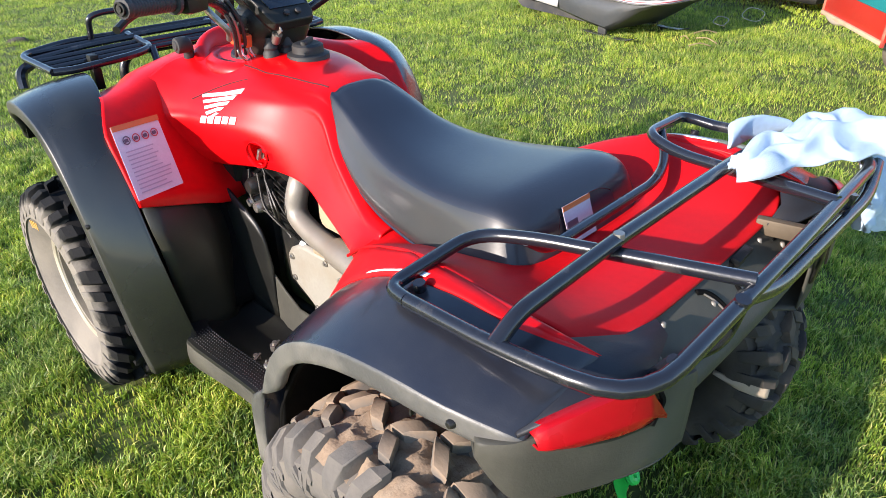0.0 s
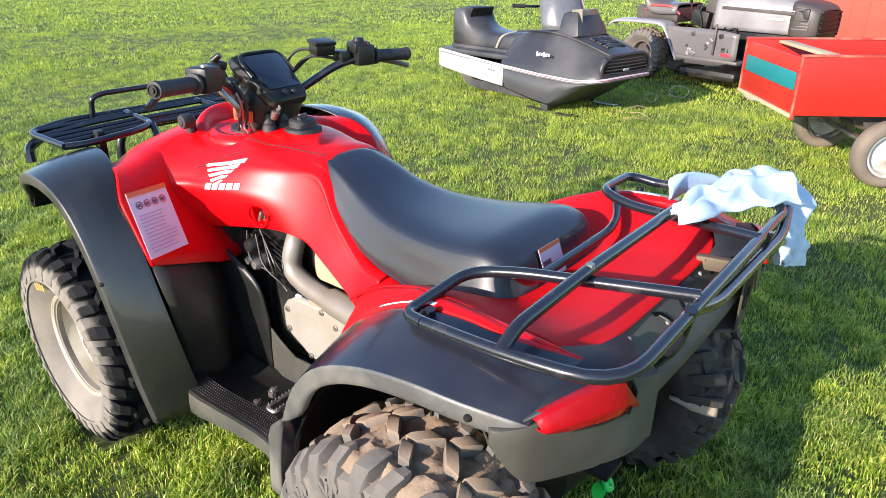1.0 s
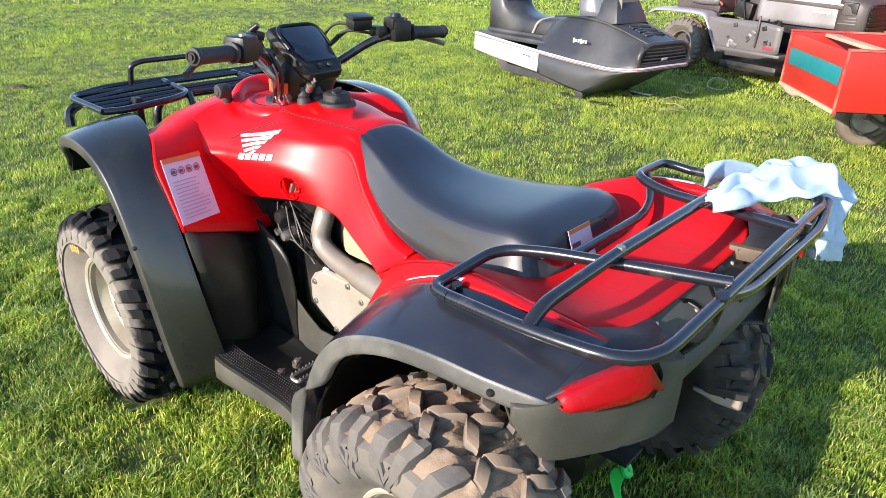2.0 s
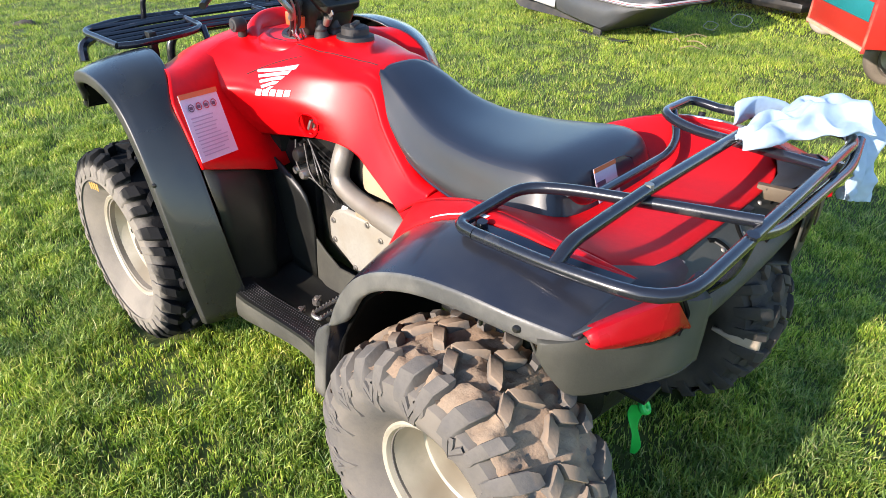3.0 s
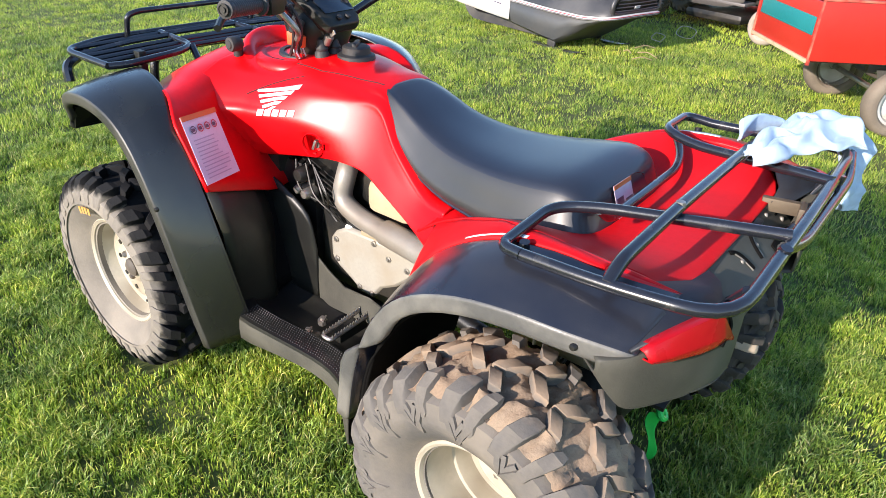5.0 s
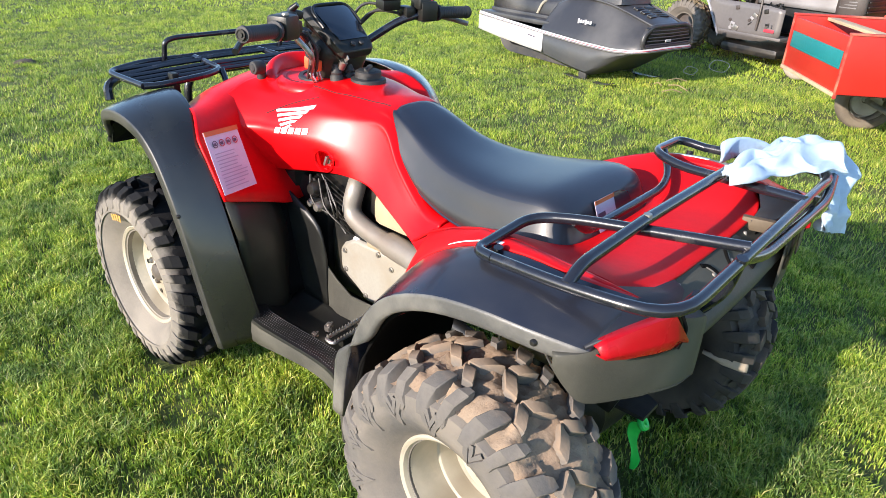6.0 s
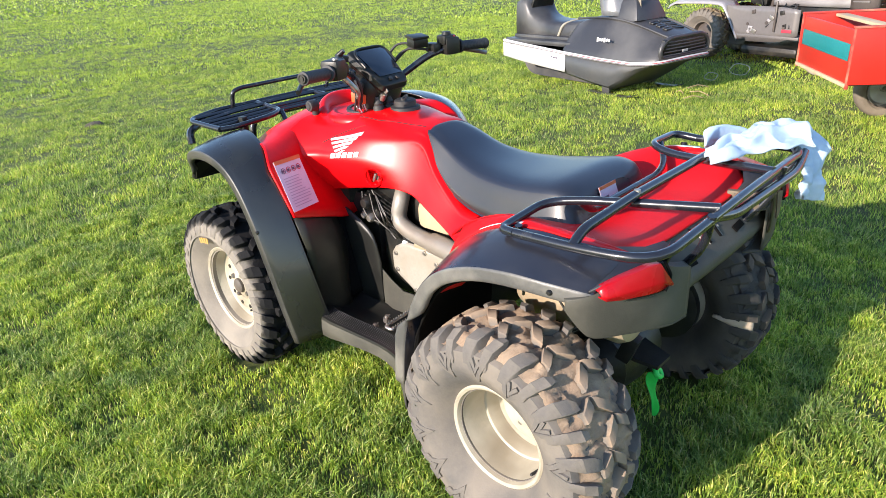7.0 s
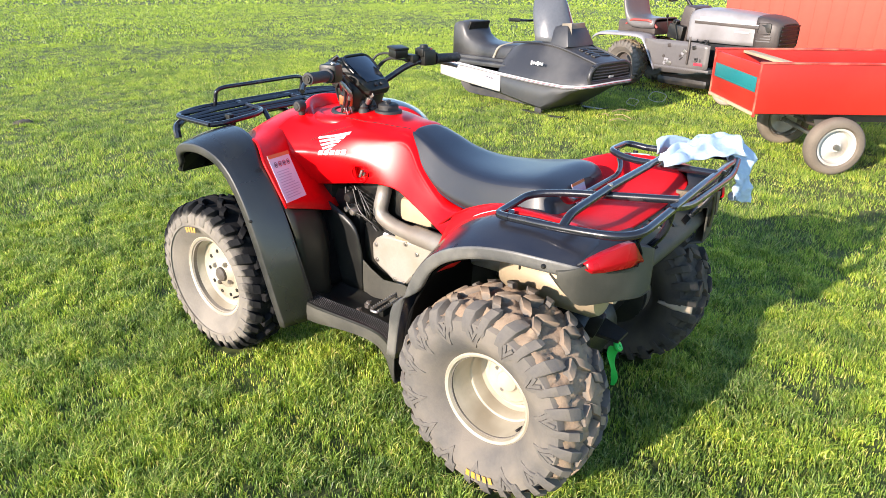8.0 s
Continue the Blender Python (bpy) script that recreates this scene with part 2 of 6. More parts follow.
def box(size, at=(0, 0, 0), turn=(0, 0, 0), bevel=0.0, bm=None, taper=1.0):
    fresh = bmesh.new()
    bmesh.ops.create_cube(fresh, size=1)
    for v in fresh.verts:
        k = taper if v.co.z > 0 else 1
        v.co = Vector((v.co.x * size[0] * k, v.co.y * size[1] * k, v.co.z * size[2]))
    if bevel:
        bmesh.ops.bevel(fresh, geom=fresh.edges[:] + fresh.verts[:], offset=bevel, segments=2, affect="EDGES", profile=0.6)
    bmesh.ops.transform(fresh, matrix=pose(*at, *turn), verts=fresh.verts)
    if bm is None:
        return fresh
    return merge(bm, fresh)


def merge(bm, other):
    """Adds other to bm."""
    table = {v: bm.verts.new(v.co) for v in other.verts}
    for f in other.faces:
        g = bm.faces.new([table[v] for v in f.verts])
        g.material_index = f.material_index
    other.free()
    return bm


def plate(points, thick, normal):
    """A flat polygon with thickness."""
    bm = bmesh.new()
    nrm = Vector(normal).normalized() * thick
    a = [bm.verts.new(Vector(p)) for p in points]
    b = [bm.verts.new(Vector(p) + nrm) for p in points]
    bm.faces.new(a)
    bm.faces.new(b[::-1])
    for i in range(len(a)):
        j = (i + 1) % len(a)
        bm.faces.new((a[i], a[j], b[j], b[i]))
    return bm


# ---- the quad bike ----
quad = thing("quad_bike", "red utility quad bike with black fenders parked on the lawn", "quad bike")


def smoothstep_rows(rows, k=3):
    """Puts k rows on a smooth curve through each pair of neighbouring rows."""
    a = np.array(rows, float)
    n = len(a)
    out = []
    for i in range(n - 1):
        p0, p1, p2, p3 = a[max(i - 1, 0)], a[i], a[i + 1], a[min(i + 2, n - 1)]
        for j in range(k):
            t = j / k
            out.append(0.5 * (2 * p1 + (p2 - p0) * t + (2 * p0 - 5 * p1 + 4 * p2 - p3) * t * t + (3 * p1 - p0 - 3 * p2 + p3) * t ** 3))
    out.append(a[-1])
    return [[tuple(p) for p in row] for row in out]


def sheet(rows, k=3):
    """A loft that is smooth both ways."""
    rows = smoothstep_rows(rows, k)
    turned = [[tuple(c) for c in r] for r in np.array(rows).transpose(1, 0, 2)]
    return loft(smoothstep_rows(turned, k))


# tank cover with the side panels that run down under the seat
tank_rows = []
for y, prof in (
    (0.51, ((0, .875), (.10, .873), (.19, .862), (.23, .847), (.26, .832), (.29, .810), (.310, .790), (.325, .735), (.315, .665))),
    (0.445, ((0, .876), (.095, .872), (.175, .850), (.208, .830), (.235, .808), (.262, .779), (.278, .750), (.268, .682), (.238, .632))),
    (0.385, ((0, .882), (.088, .876), (.162, .850), (.192, .829), (.215, .806), (.236, .779), (.250, .752), (.238, .686), (.210, .635))),
    (0.33, ((0, .888), (.085, .882), (.152, .852), (.180, .830), (.203, .805), (.222, .779), (.234, .752), (.222, .688), (.195, .640))),
    (0.20, ((0, .892), (.08, .885), (.135, .858), (.158, .838), (.174, .820), (.190, .785), (.200, .752), (.191, .700), (.178, .664))),
    (0.09, ((0, .878), (.078, .868), (.112, .848), (.130, .832), (.140, .814), (.155, .775), (.168, .738), (.175, .706), (.177, .682))),
    (0.00, ((0, .850), (.080, .846), (.098, .838), (.117, .826), (.122, .810), (.136, .770), (.150, .732), (.162, .702), (.173, .676))),
    (-.08, ((0, .725), (.06, .735), (.108, .755), (.139, .746), (.146, .732), (.156, .705), (.166, .685), (.176, .666), (.186, .646))),
    (-.19, ((0, .640), (.07, .650), (.133, .672), (.164, .668), (.172, .657), (.183, .642), (.191, .630), (.200, .617), (.208, .603))),
    (-.27, ((0, .640), (.07, .648), (.142, .664), (.182, .662), (.192, .654), (.208, .640), (.222, .624), (.234, .607), (.245, .590))),
):
    tank_rows.append(mirrored([(x, y, z) for x, z in prof]))
tank_bm = sheet(tank_rows, 6)
HOLE = (.186, .160, .708)
cut = [f for f in tank_bm.faces if math.hypot((f.calc_center_median().y - HOLE[1]) / .029, (f.calc_center_median().z - HOLE[2]) / .027) < 1 and abs(f.calc_center_median().x) > .1]
bmesh.ops.delete(tank_bm, geom=cut, context="FACES")
tank = part("tank_cover", tank_bm, RED, quad, "glossy red plastic tank cover and side panels", solid=0.005, smooth=180)


# front cowl: the red panel that carries the warning label and rolls over to the front
def cowl_line(x):
    y = .308 + (.765 - .60) * .71 + (.30 - x) * .36
    low = .545 + .075 * max(0, x - .2) / .23
    pts = [(x, .308 + (z - .60) * .71 + (.30 - x) * .36, z) for z in (low, low * .62 + .765 * .38, low * .3 + .765 * .7, .765)]
    lift = min(.036, 0.022 * max(0, (.40 - x) / .16))
    k = .90 if x > .3 else 1
    return pts + [(x * (1 + k) / 2, y + .045, .803 + lift), (x * k, y + .10, .818 + lift), (x * k, y + .17, .806 + lift), (x * k, y + .26, .765 + lift * .6)]


cowl_rows = [cowl_line(x) for x in (0.0, .10, .20, .27, .345, .41, .435)]
cowl_full = [[(-x, y, z) for x, y, z in r] for r in reversed(cowl_rows)] + cowl_rows[1:]
part("front_cowl", sheet(cowl_full, 2), RED, quad, "red plastic front cowl", solid=0.006, smooth=180)

# seams, recess and cap on the tank
for sx in (-1, 1):
    bowl = lathe([(.033, -.003), (.031, -.001), (.029, -.004), (.027, -.014), (.024, -.030), (0, -.032)], 28, "x")
    bmesh.ops.transform(bowl, matrix=pose(sx * .1935, HOLE[1], HOLE[2], 0, 0, 0) @ pose(0, 0, 0, 0, 0, -14 * sx) @ Matrix.Diagonal((sx, 1, 1, 1)), verts=bowl.verts)
    rec = part("recess", bowl, RED, quad)
    part("fuel_valve", merge(cyl((sx * .165, .158, .708), (sx * .180, .158, .708), .011, n=12), box((.012, .008, .030), (sx * .184, .158, .708), (25, 0, 0), .002)), STEEL, rec)
part("fuel_cap", merge(lathe([(.0, .030), (.030, .030), (.037, .026), (.038, .010), (.050, .006), (.052, -.01)], 14, "z", (.004, .195, .893)), box((.058, .013, .012), (.004, .195, .926), (0, 0, 35), .004)), RUBBER, quad, "black knurled fuel cap", smooth=30)


tank_fine = smoothstep_rows(tank_rows, 8)
tank_fine = [[tuple(c) for c in r] for r in np.array(smoothstep_rows(list(np.array(tank_fine).transpose(1, 0, 2)), 6)).transpose(1, 0, 2)]


def on_tank(y, z, out=0.004):
    """A place on the tank's near side at that length and height."""
    best = None
    for a, b in zip(tank_fine, tank_fine[1:]):
        ya, yb = a[0][1], b[0][1]
        if yb <= y <= ya:
            t = (y - ya) / (yb - ya)
            line = [tuple(np.array(p) * (1 - t) + np.array(q) * t) for p, q in zip(a, b)][:49]
            for p, q in zip(line, line[1:]):
                if min(p[2], q[2]) <= z <= max(p[2], q[2]):
                    s = (z - p[2]) / (q[2] - p[2] + 1e-9)
                    best = p[0] + (q[0] - p[0]) * s
    return Vector(((best if best is not None else -.2) - out, y, z))


def tank_top(x, y, out=0.0012):
    """A place on the tank's near side at that width and length."""
    for a, b in zip(tank_fine, tank_fine[1:]):
        if b[0][1] <= y <= a[0][1]:
            t = (y - a[0][1]) / (b[0][1] - a[0][1])
            line = [Vector(p).lerp(Vector(q), t) for p, q in zip(a, b)][:49]
            hits = [p.z + (q.z - p.z) * (x - p.x) / (q.x - p.x) for p, q in zip(line, line[1:]) if p.x != q.x and min(p.x, q.x) <= x <= max(p.x, q.x)]
            if hits:
                return Vector((x, y, max(hits) + out))
    return Vector((x, y, .85))


SEAM = material("panel_gap", (.05, .004, .005), .6)
part("top_seam", tube([tank_top(-.112 + .055 * max(0, (.20 - y) / .2), y, .002) for y in (.40, .36, .32, .28, .24, .20, .16, .12, .08, .05, .03)], .0024, 6, 0), SEAM, quad)
part("panel_seam", tube([on_tank(.374 - .140 * t, .800 + .058 * t + .006 * math.sin(t * 3), .003) for t in (k / 12 for k in range(13))], .0021, 6, 0), SEAM, quad)


def decal(outline, name, mat, label=""):
    """A thin sheet laid on the near side of the tank, cut into short strips."""
    bm = bmesh.new()
    top, bottom = outline
    rows = []
    n = 10
    for k in range(n + 1):
        t = k / n

        def along(line):
            f = t * (len(line) - 1)
            i = min(int(f), len(line) - 2)
            return Vector(line[i]).lerp(Vector(line[i + 1]), f - i)
        a, b = along(top), along(bottom)
        rows.append([bm.verts.new(on_tank(*a.lerp(b, s), .0042)) for s in (0, .5, 1)])
    for r, q in zip(rows, rows[1:]):
        for i in range(2):
            bm.faces.new((r[i], r[i + 1], q[i + 1], q[i]))
    return part(name, bm, mat, quad, label, smooth=180, solid=.0006)


# wing emblem as plain feathers, and a row of plain bars beneath
for k in range(5):
    y1 = .350 - .012 * k
    z0 = .826 - .0105 * k
    decal(([(y1, z0 - .012), (.280, z0 + .003), (.222 + .012 * k, z0 + .019 - .004 * k)], [(y1 - .006, z0 - .0175), (.280, z0 - .0050), (.225 + .014 * k, z0 + .008 - .003 * k)]), "emblem_feather", WHITE, "white wing emblem feather" if k == 0 else "")
for k in range(5):
    ya = .322 - .0225 * k
    za = .7645 + .0030 * k
    decal(([(ya, za + .009), (ya - .018, za + .011)], [(ya, za - .007), (ya - .018, za - .005)]), "emblem_bar", WHITE)

# warning label
lab_tl, lab_tr, lab_br = Vector((-.424, .370, .782)), Vector((-.298, .416, .770)), Vector((-.311, .314, .628))
lab_n = (lab_br - lab_tr).cross(lab_tr - lab_tl).normalized()
if lab_n.y > 0:
    lab_n = -lab_n


def on_label(u, v, out=0.0):
    return lab_tl + (lab_tr - lab_tl) * u + (lab_br - lab_tr) * v + lab_n * (.005 + out)


def label_patch(name, u0, v0, u1, v1, out, mat, parent, label=""):
    bm = plate([on_label(u0, v0, out), on_label(u1, v0, out), on_label(u1, v1, out), on_label(u0, v1, out)], .0008, lab_n)
    return part(name, bm, mat, parent, label)


warning = label_patch("warning_label", 0, 0, 1, 1, -.003, LABEL, quad, "pale warning label with red header and rows of print")
label_patch("header", .0, .0, 1, .075, .0002, ORANGE, warning)
for k in range(4):
    bm = bmesh.new()
    c = on_label(.20 + .20 * k, .22, .0008)
    ax, ay = (lab_tr - lab_tl).normalized(), (lab_br - lab_tr).normalized()
    ring = [bm.verts.new(c + ax * .0105 * math.cos(a) + ay * .0105 * math.sin(a)) for a in (2 * math.pi * i / 16 for i in range(16))]
    ring2 = [bm.verts.new(c + ax * .0078 * math.cos(a) + ay * .0078 * math.sin(a)) for a in (2 * math.pi * i / 16 for i in range(16))]
    for i in range(16):
        bm.faces.new((ring[i], ring[(i + 1) % 16], ring2[(i + 1) % 16], ring2[i]))
    part("pictogram_ring", bm, INK if k == 0 else REDINK, warning)
    label_patch("pictogram", .20 + .20 * k - .045, .20, .20 + .20 * k + .035, .245, .0004, INK, warning)
rnd = random.Random(4)
for k in range(11):
    v = .36 + .055 * k
    label_patch("print_line", .10, v, rnd.uniform(.62, .90), v + .016, .0004, material("faded_print_%d" % k, (.40, .36, .46), .5) if k == 0 else bpy.data.materials["faded_print_0"], warning)


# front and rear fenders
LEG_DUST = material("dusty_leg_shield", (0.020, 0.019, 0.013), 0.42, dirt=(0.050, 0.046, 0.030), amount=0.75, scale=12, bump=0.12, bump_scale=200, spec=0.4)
# Near-black matte surface for the wheel houses, slots and gaps.
DULL_DARK = material("dull_dark_liner", (0.005, 0.005, 0.005), 0.9, dirt=(0.012, 0.010, 0.008), amount=0.6, scale=14, bump=0.3, bump_scale=120, spec=0.06)
def fender_sections(side_line, outer, inner, rise, lip, edge):
    """Cross sections of a fender; edge: the share of each one that the red panel overlaps."""
    rows = list(zip(side_line, outer, inner, rise, edge))
    secs = []
    m = len(rows)
    for i, ((y, z), xo, xi, r, tb) in enumerate(rows):
        ya, za = rows[max(i - 1, 0)][0]
        yb, zb = rows[min(i + 1, m - 1)][0]
        d = Vector((yb - ya, zb - za)).normalized()
        n = Vector((-d.y, d.x))
        if (n.y < 0 and abs(n.y) > .3) or (0 < y < .5 and n.x > 0):
            n = -n
        line = []
        for t in (0, tb * .5, tb, tb + (.84 - tb) * .5, .84, .95, 1):
            h = r * float(np.interp(t, (0, .25, .55, .82, .95, 1), (1, .97, .75, .34, .10, 0) if y < 0 or z > .70 else (1, .80, .50, .22, .07, 0)))
            line.append((-(xi + (xo - xi) * t), y + n.x * h, z + n.y * h))
        line.append((-(xo + .003), y - n.x * .003, z - n.y * .003))
        line.append((-(xo + .004), y - n.x * .010, z - n.y * .010))
        line.append((-(xo + .004), y - n.x * lip, z - n.y * lip))
        line.append((-(xo - .010), y - n.x * (lip + .002), z - n.y * (lip + .002)))
        secs.append(line)
    return secs


def fender(side_line, outer, inner, rise, lip, edge=None):
    m = len(side_line)
    bm = sheet(fender_sections(side_line, outer, inner, rise, lip, edge or [.1] * m), 3)
    bm.faces.ensure_lookup_table()
    across = 3 * (m - 1)
    for k, f in enumerate(bm.faces):
        if k // across >= 19:
            f.material_index = 1
        elif edge and k // across < 6 and k % across >= 8:
            f.material_index = 2
    return bm


F_LINE = [(.80, .665), (.795, .72), (.765, .765), (.70, .795), (.60, .805), (.50, .785), (.43, .735), (.375, .655), (.335, .56), (.295, .43), (.265, .31), (.245, .200)]
F_OUT = [.485, .50, .515, .525, .53, .532, .532, .532, .53, .525, .518, .505]
F_IN = [.355, .355, .35, .35, .36, .385, .415, .428, .430, .424, .410, .390]
F_RISE = [.01, .015, .022, .03, .034, .036, .040, .048, .056, .060, .056, .046]
R_LINE = [(-.272, .275), (-.290, .37), (-.312, .46), (-.345, .555), (-.395, .635), (-.46, .690), (-.55, .727), (-.65, .744), (-.75, .746), (-.845, .736)]
R_OUT = [.502, .508, .512, .515, .517, .518, .516, .512, .503, .474]
R_IN = [.475, .45, .41, .34, .285, .305, .335, .345, .345, .335]
R_EDGE = [.02, .02, .04, .26, .50, .42, .28, .22, .20, .03]
R_RISE = [.004, .010, .018, .026, .036, .045, .05, .048, .042, .038]
for sx in (-1, 1):
    bm = fender(F_LINE, F_OUT, F_IN, F_RISE, .026)
    part("front_fender", flip(bm) if sx > 0 else bm, [DUSTY, DUSTY_LIP], quad, "black plastic front fender, scuffed at the lip", solid=.005, smooth=180)
    bm = fender(R_LINE, R_OUT, R_IN, R_RISE, .030, R_EDGE)
    part("rear_fender", flip(bm) if sx > 0 else bm, [BLACK, LIP, RED], quad, "black plastic rear fender, worn lip painted paler as in sun", solid=.005, smooth=180)
    flap = plate([(sx * .365, .80, .675), (sx * .49, .80, .668), (sx * .495, .76, .735), (sx * .37, .765, .75)], .006, (0, -1, 0))
    part("fender_flap", flap, GUARD, quad)
    # inner guards close the wheel houses
    rows = []
    for z, x1 in ((.66, .425), (.60, .425), (.56, .425), (.50, .418), (.42, .410), (.34, .404), (.225, .398)):
        t = max(0, (.575 - z) / .35) ** .8
        lean = lambda x: (.326 + (z - .60) * .71 * (1 - t) + (.30 - x) * .36 * (1 - t)) * (1 - t) + .252 * t
        rows.append([(sx * x, lean(x) + d, z) for x, d in ((.205, .055), (.255, .020), (.283, .000), (.345, -.003), (x1, .010))])
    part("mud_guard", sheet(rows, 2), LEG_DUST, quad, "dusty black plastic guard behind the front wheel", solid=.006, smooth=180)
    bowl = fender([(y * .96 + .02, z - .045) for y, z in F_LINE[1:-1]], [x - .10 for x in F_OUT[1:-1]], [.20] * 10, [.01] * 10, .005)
    part("front_wheel_house", flip(bowl) if sx > 0 else bowl, [DULL_DARK, DULL_DARK], quad, solid=.004, smooth=180)
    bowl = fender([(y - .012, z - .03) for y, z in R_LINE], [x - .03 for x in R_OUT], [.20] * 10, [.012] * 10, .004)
    part("rear_wheel_house", flip(bowl) if sx > 0 else bowl, [DULL_DARK, DULL_DARK], quad, solid=.004, smooth=180)
    # red underside of the side panel, at the front of the arch
    part("arch_liner", sheet([[(sx * x, y - .012 - d, z - .040 - d) for x, d in ((.40, .006), (.44, .002), (.47, 0), (.49, -.004))] for y, z in R_LINE[4:7]], 2), DECK_RED, quad, solid=.003, smooth=180)
    # fasteners
    for y, z, x in ((-.762, .728, .509), (-.362, .585, .514), (.345, .585, .534)):
        part("rivet", lathe([(0, .004), (.004, .0035), (.006, .001), (.0068, -.004)], 10, "x", (0, 0, 0)) if sx > 0 else lathe([(0, -.004), (.004, -.0035), (.006, -.001), (.0068, .004)], 10, "x"), ENGINE, quad).location = (sx * x, y, z)
    part("fender_joint", box((.006, .004, .036), (sx * .512, -.700, .722), (0, 0, 0), .001), GUARD, quad)

# rear deck
deck_rows = []
for y, prof in (
    (-.255, ((0, .640), (.08, .648), (.15, .660), (.20, .645), (.24, .640), (.265, .640))),
    (-.33, ((0, .655), (.08, .655), (.16, .660), (.215, .672), (.26, .690), (.290, .698))),
    (-.42, ((0, .675), (.08, .675), (.165, .680), (.225, .712), (.285, .738), (.318, .748))),
    (-.52, ((0, .695), (.08, .695), (.17, .703), (.230, .736), (.295, .770), (.338, .786))),
    (-.60, ((0, .715), (.08, .716), (.165, .722), (.230, .746), (.295, .774), (.345, .791))),
    (-.68, ((0, .736), (.08, .737), (.16, .738), (.230, .750), (.295, .772), (.346, .789))),
    (-.78, ((0, .744), (.08, .745), (.16, .746), (.230, .754), (.284, .765), (.328, .774))),
    (-.815, ((0, .744), (.08, .745), (.16, .746), (.205, .749), (.260, .751), (.318, .755))),
    (-.838, ((0, .738), (.08, .739), (.13, .740), (.165, .742), (.205, .745), (.245, .750))),
):
    deck_rows.append(mirrored([(x, y, z) for x, z in prof]))
part("rear_deck", sheet(deck_rows, 3), DECK_RED, quad, "red plastic rear deck under the rack, scuffed", solid=.005, smooth=180)
for sx in (-1, 1):
    stripe = bmesh.new()
    rows = []
    grid = smoothstep_rows(fender_sections(R_LINE, R_OUT, R_IN, R_RISE, .030, R_EDGE), 6)
    for line in (grid[32:40] if sx < 0 else grid[36:44]):
        red_in, red_out = Vector(line[0]), Vector(line[2])
        width = (red_out - red_in).normalized() * .016
        rows.append([stripe.verts.new(Vector((-sx * p.x, p.y, p.z + .010))) for p in (red_out - width * .25, red_out - width * 1.25)])
    for a, b in zip(rows, rows[1:]):
        stripe.faces.new((a[0], a[1], b[1], b[0]))
    part("fender_stripe", stripe, WHITE, quad, "white pinstripe decal" if sx < 0 else "", solid=.0008)
    # the deck's flank runs down to the fender
    deck_edge = [r[-1] for r in deck_rows]
    flank = []
    for line in grid[19:55]:
        low = Vector(line[2])
        if low.y < -.735:
            break
        e = [float(np.interp(-low.y, [-p[1] for p in deck_edge], [p[c] for p in deck_edge])) for c in (0, 2)]
        high = Vector((-e[0] + .004, low.y, e[1] + .001))
        low.z += .003
        mid = high.lerp(low, .5) + Vector((-.004, 0, .006))
        flank.append([(-sx * p.x, p.y, p.z) for p in (high, mid, low)])
    part("deck_flank", sheet(flank, 2), DECK_RED, quad, solid=.002, smooth=180)
    # corner panel and tail lamp at each rear corner
    plan = [(.505, -.798), (.494, -.824), (.474, -.848), (.412, -.882), (.345, -.906), (.275, -.920), (.212, -.921)]
    tops = [.722, .728, .736, .752, .762, .738, .716]
    lows = [.700, .664, .640, .633, .622, .607, .598]
    rows = []
    for (x, y), zt, zb in zip(plan, tops, lows):
        rows.append([(sx * (x - .03), y + .03, zt - .006), (sx * (x - .004), y + .004, zt - .001), (sx * x, y, zt - .003), (sx * (x + .001), y - .001, zt * .5 + zb * .5), (sx * x, y, zb + .003), (sx * (x - .003), y + .003, zb), (sx * (x - .03), y + .035, zb - .002)])
    part("corner_panel", sheet(rows, 3), SHIELD, quad, "dusty black plastic rear corner panel", solid=.004, smooth=50)
    starts = [(.476, -.834, .739), (.43, -.834, .754), (.388, -.795, .773), (.338, -.802, .777), (.262, -.838, .759), (.190, -.844, .749)]
    ends = [(.480, -.838, .741), (.43, -.868, .759), (.375, -.896, .767), (.336, -.910, .767), (.275, -.894, .758), (.208, -.872, .746)]
    part("corner_top", loft([[(sx * x, y, z) for x, y, z in r] for r in (starts, [tuple(Vector(a).lerp(Vector(b), .5) + Vector((0, 0, .001))) for a, b in zip(starts, ends)], ends)]), MATTE, quad, "black corner plate beside the tail lamp", solid=.006, smooth=30)
    rows = []
    for x, y, zt, zb in ((.468, -.846, .744, .731), (.454, -.855, .753, .719), (.425, -.873, .765, .716), (.375, -.898, .776, .714), (.346, -.909, .777, .713), (.320, -.917, .738, .717)):
        o = Vector((x - .33, y + .55, 0)).normalized()
        m = zb + (zt - zb) * .40
        rows.append([(sx * (x - o.x * .004), y + .008, zt), (sx * (x + o.x * .004), y + o.y * .004 - .003, zt - .001), (sx * (x + o.x * .013), y + o.y * .013 - .004, m + .002), (sx * (x + o.x * .013), y + o.y * .013 - .004, m - .002), (sx * (x + o.x * .006), y + o.y * .006 - .003, zb + .002), (sx * x, y + .006, zb)])
    lamp = part("tail_lamp", loft(rows), LENS, quad, "red tail lamp lens with a folded face", solid=.003, smooth=28)
    part("lamp_bezel", tube([(sx * .474, -.846, .733), (sx * .455, -.859, .712), (sx * .38, -.902, .709), (sx * .325, -.922, .709), (sx * .314, -.923, .739), (sx * .338, -.915, .776)], .0026, 6, .010), GUARD, lamp)
    part("lamp_gap", tube([(sx * .330, -.922, .710), (sx * .313, -.924, .740), (sx * .330, -.917, .774)], .0048, 6, .008), DULL_DARK, lamp)

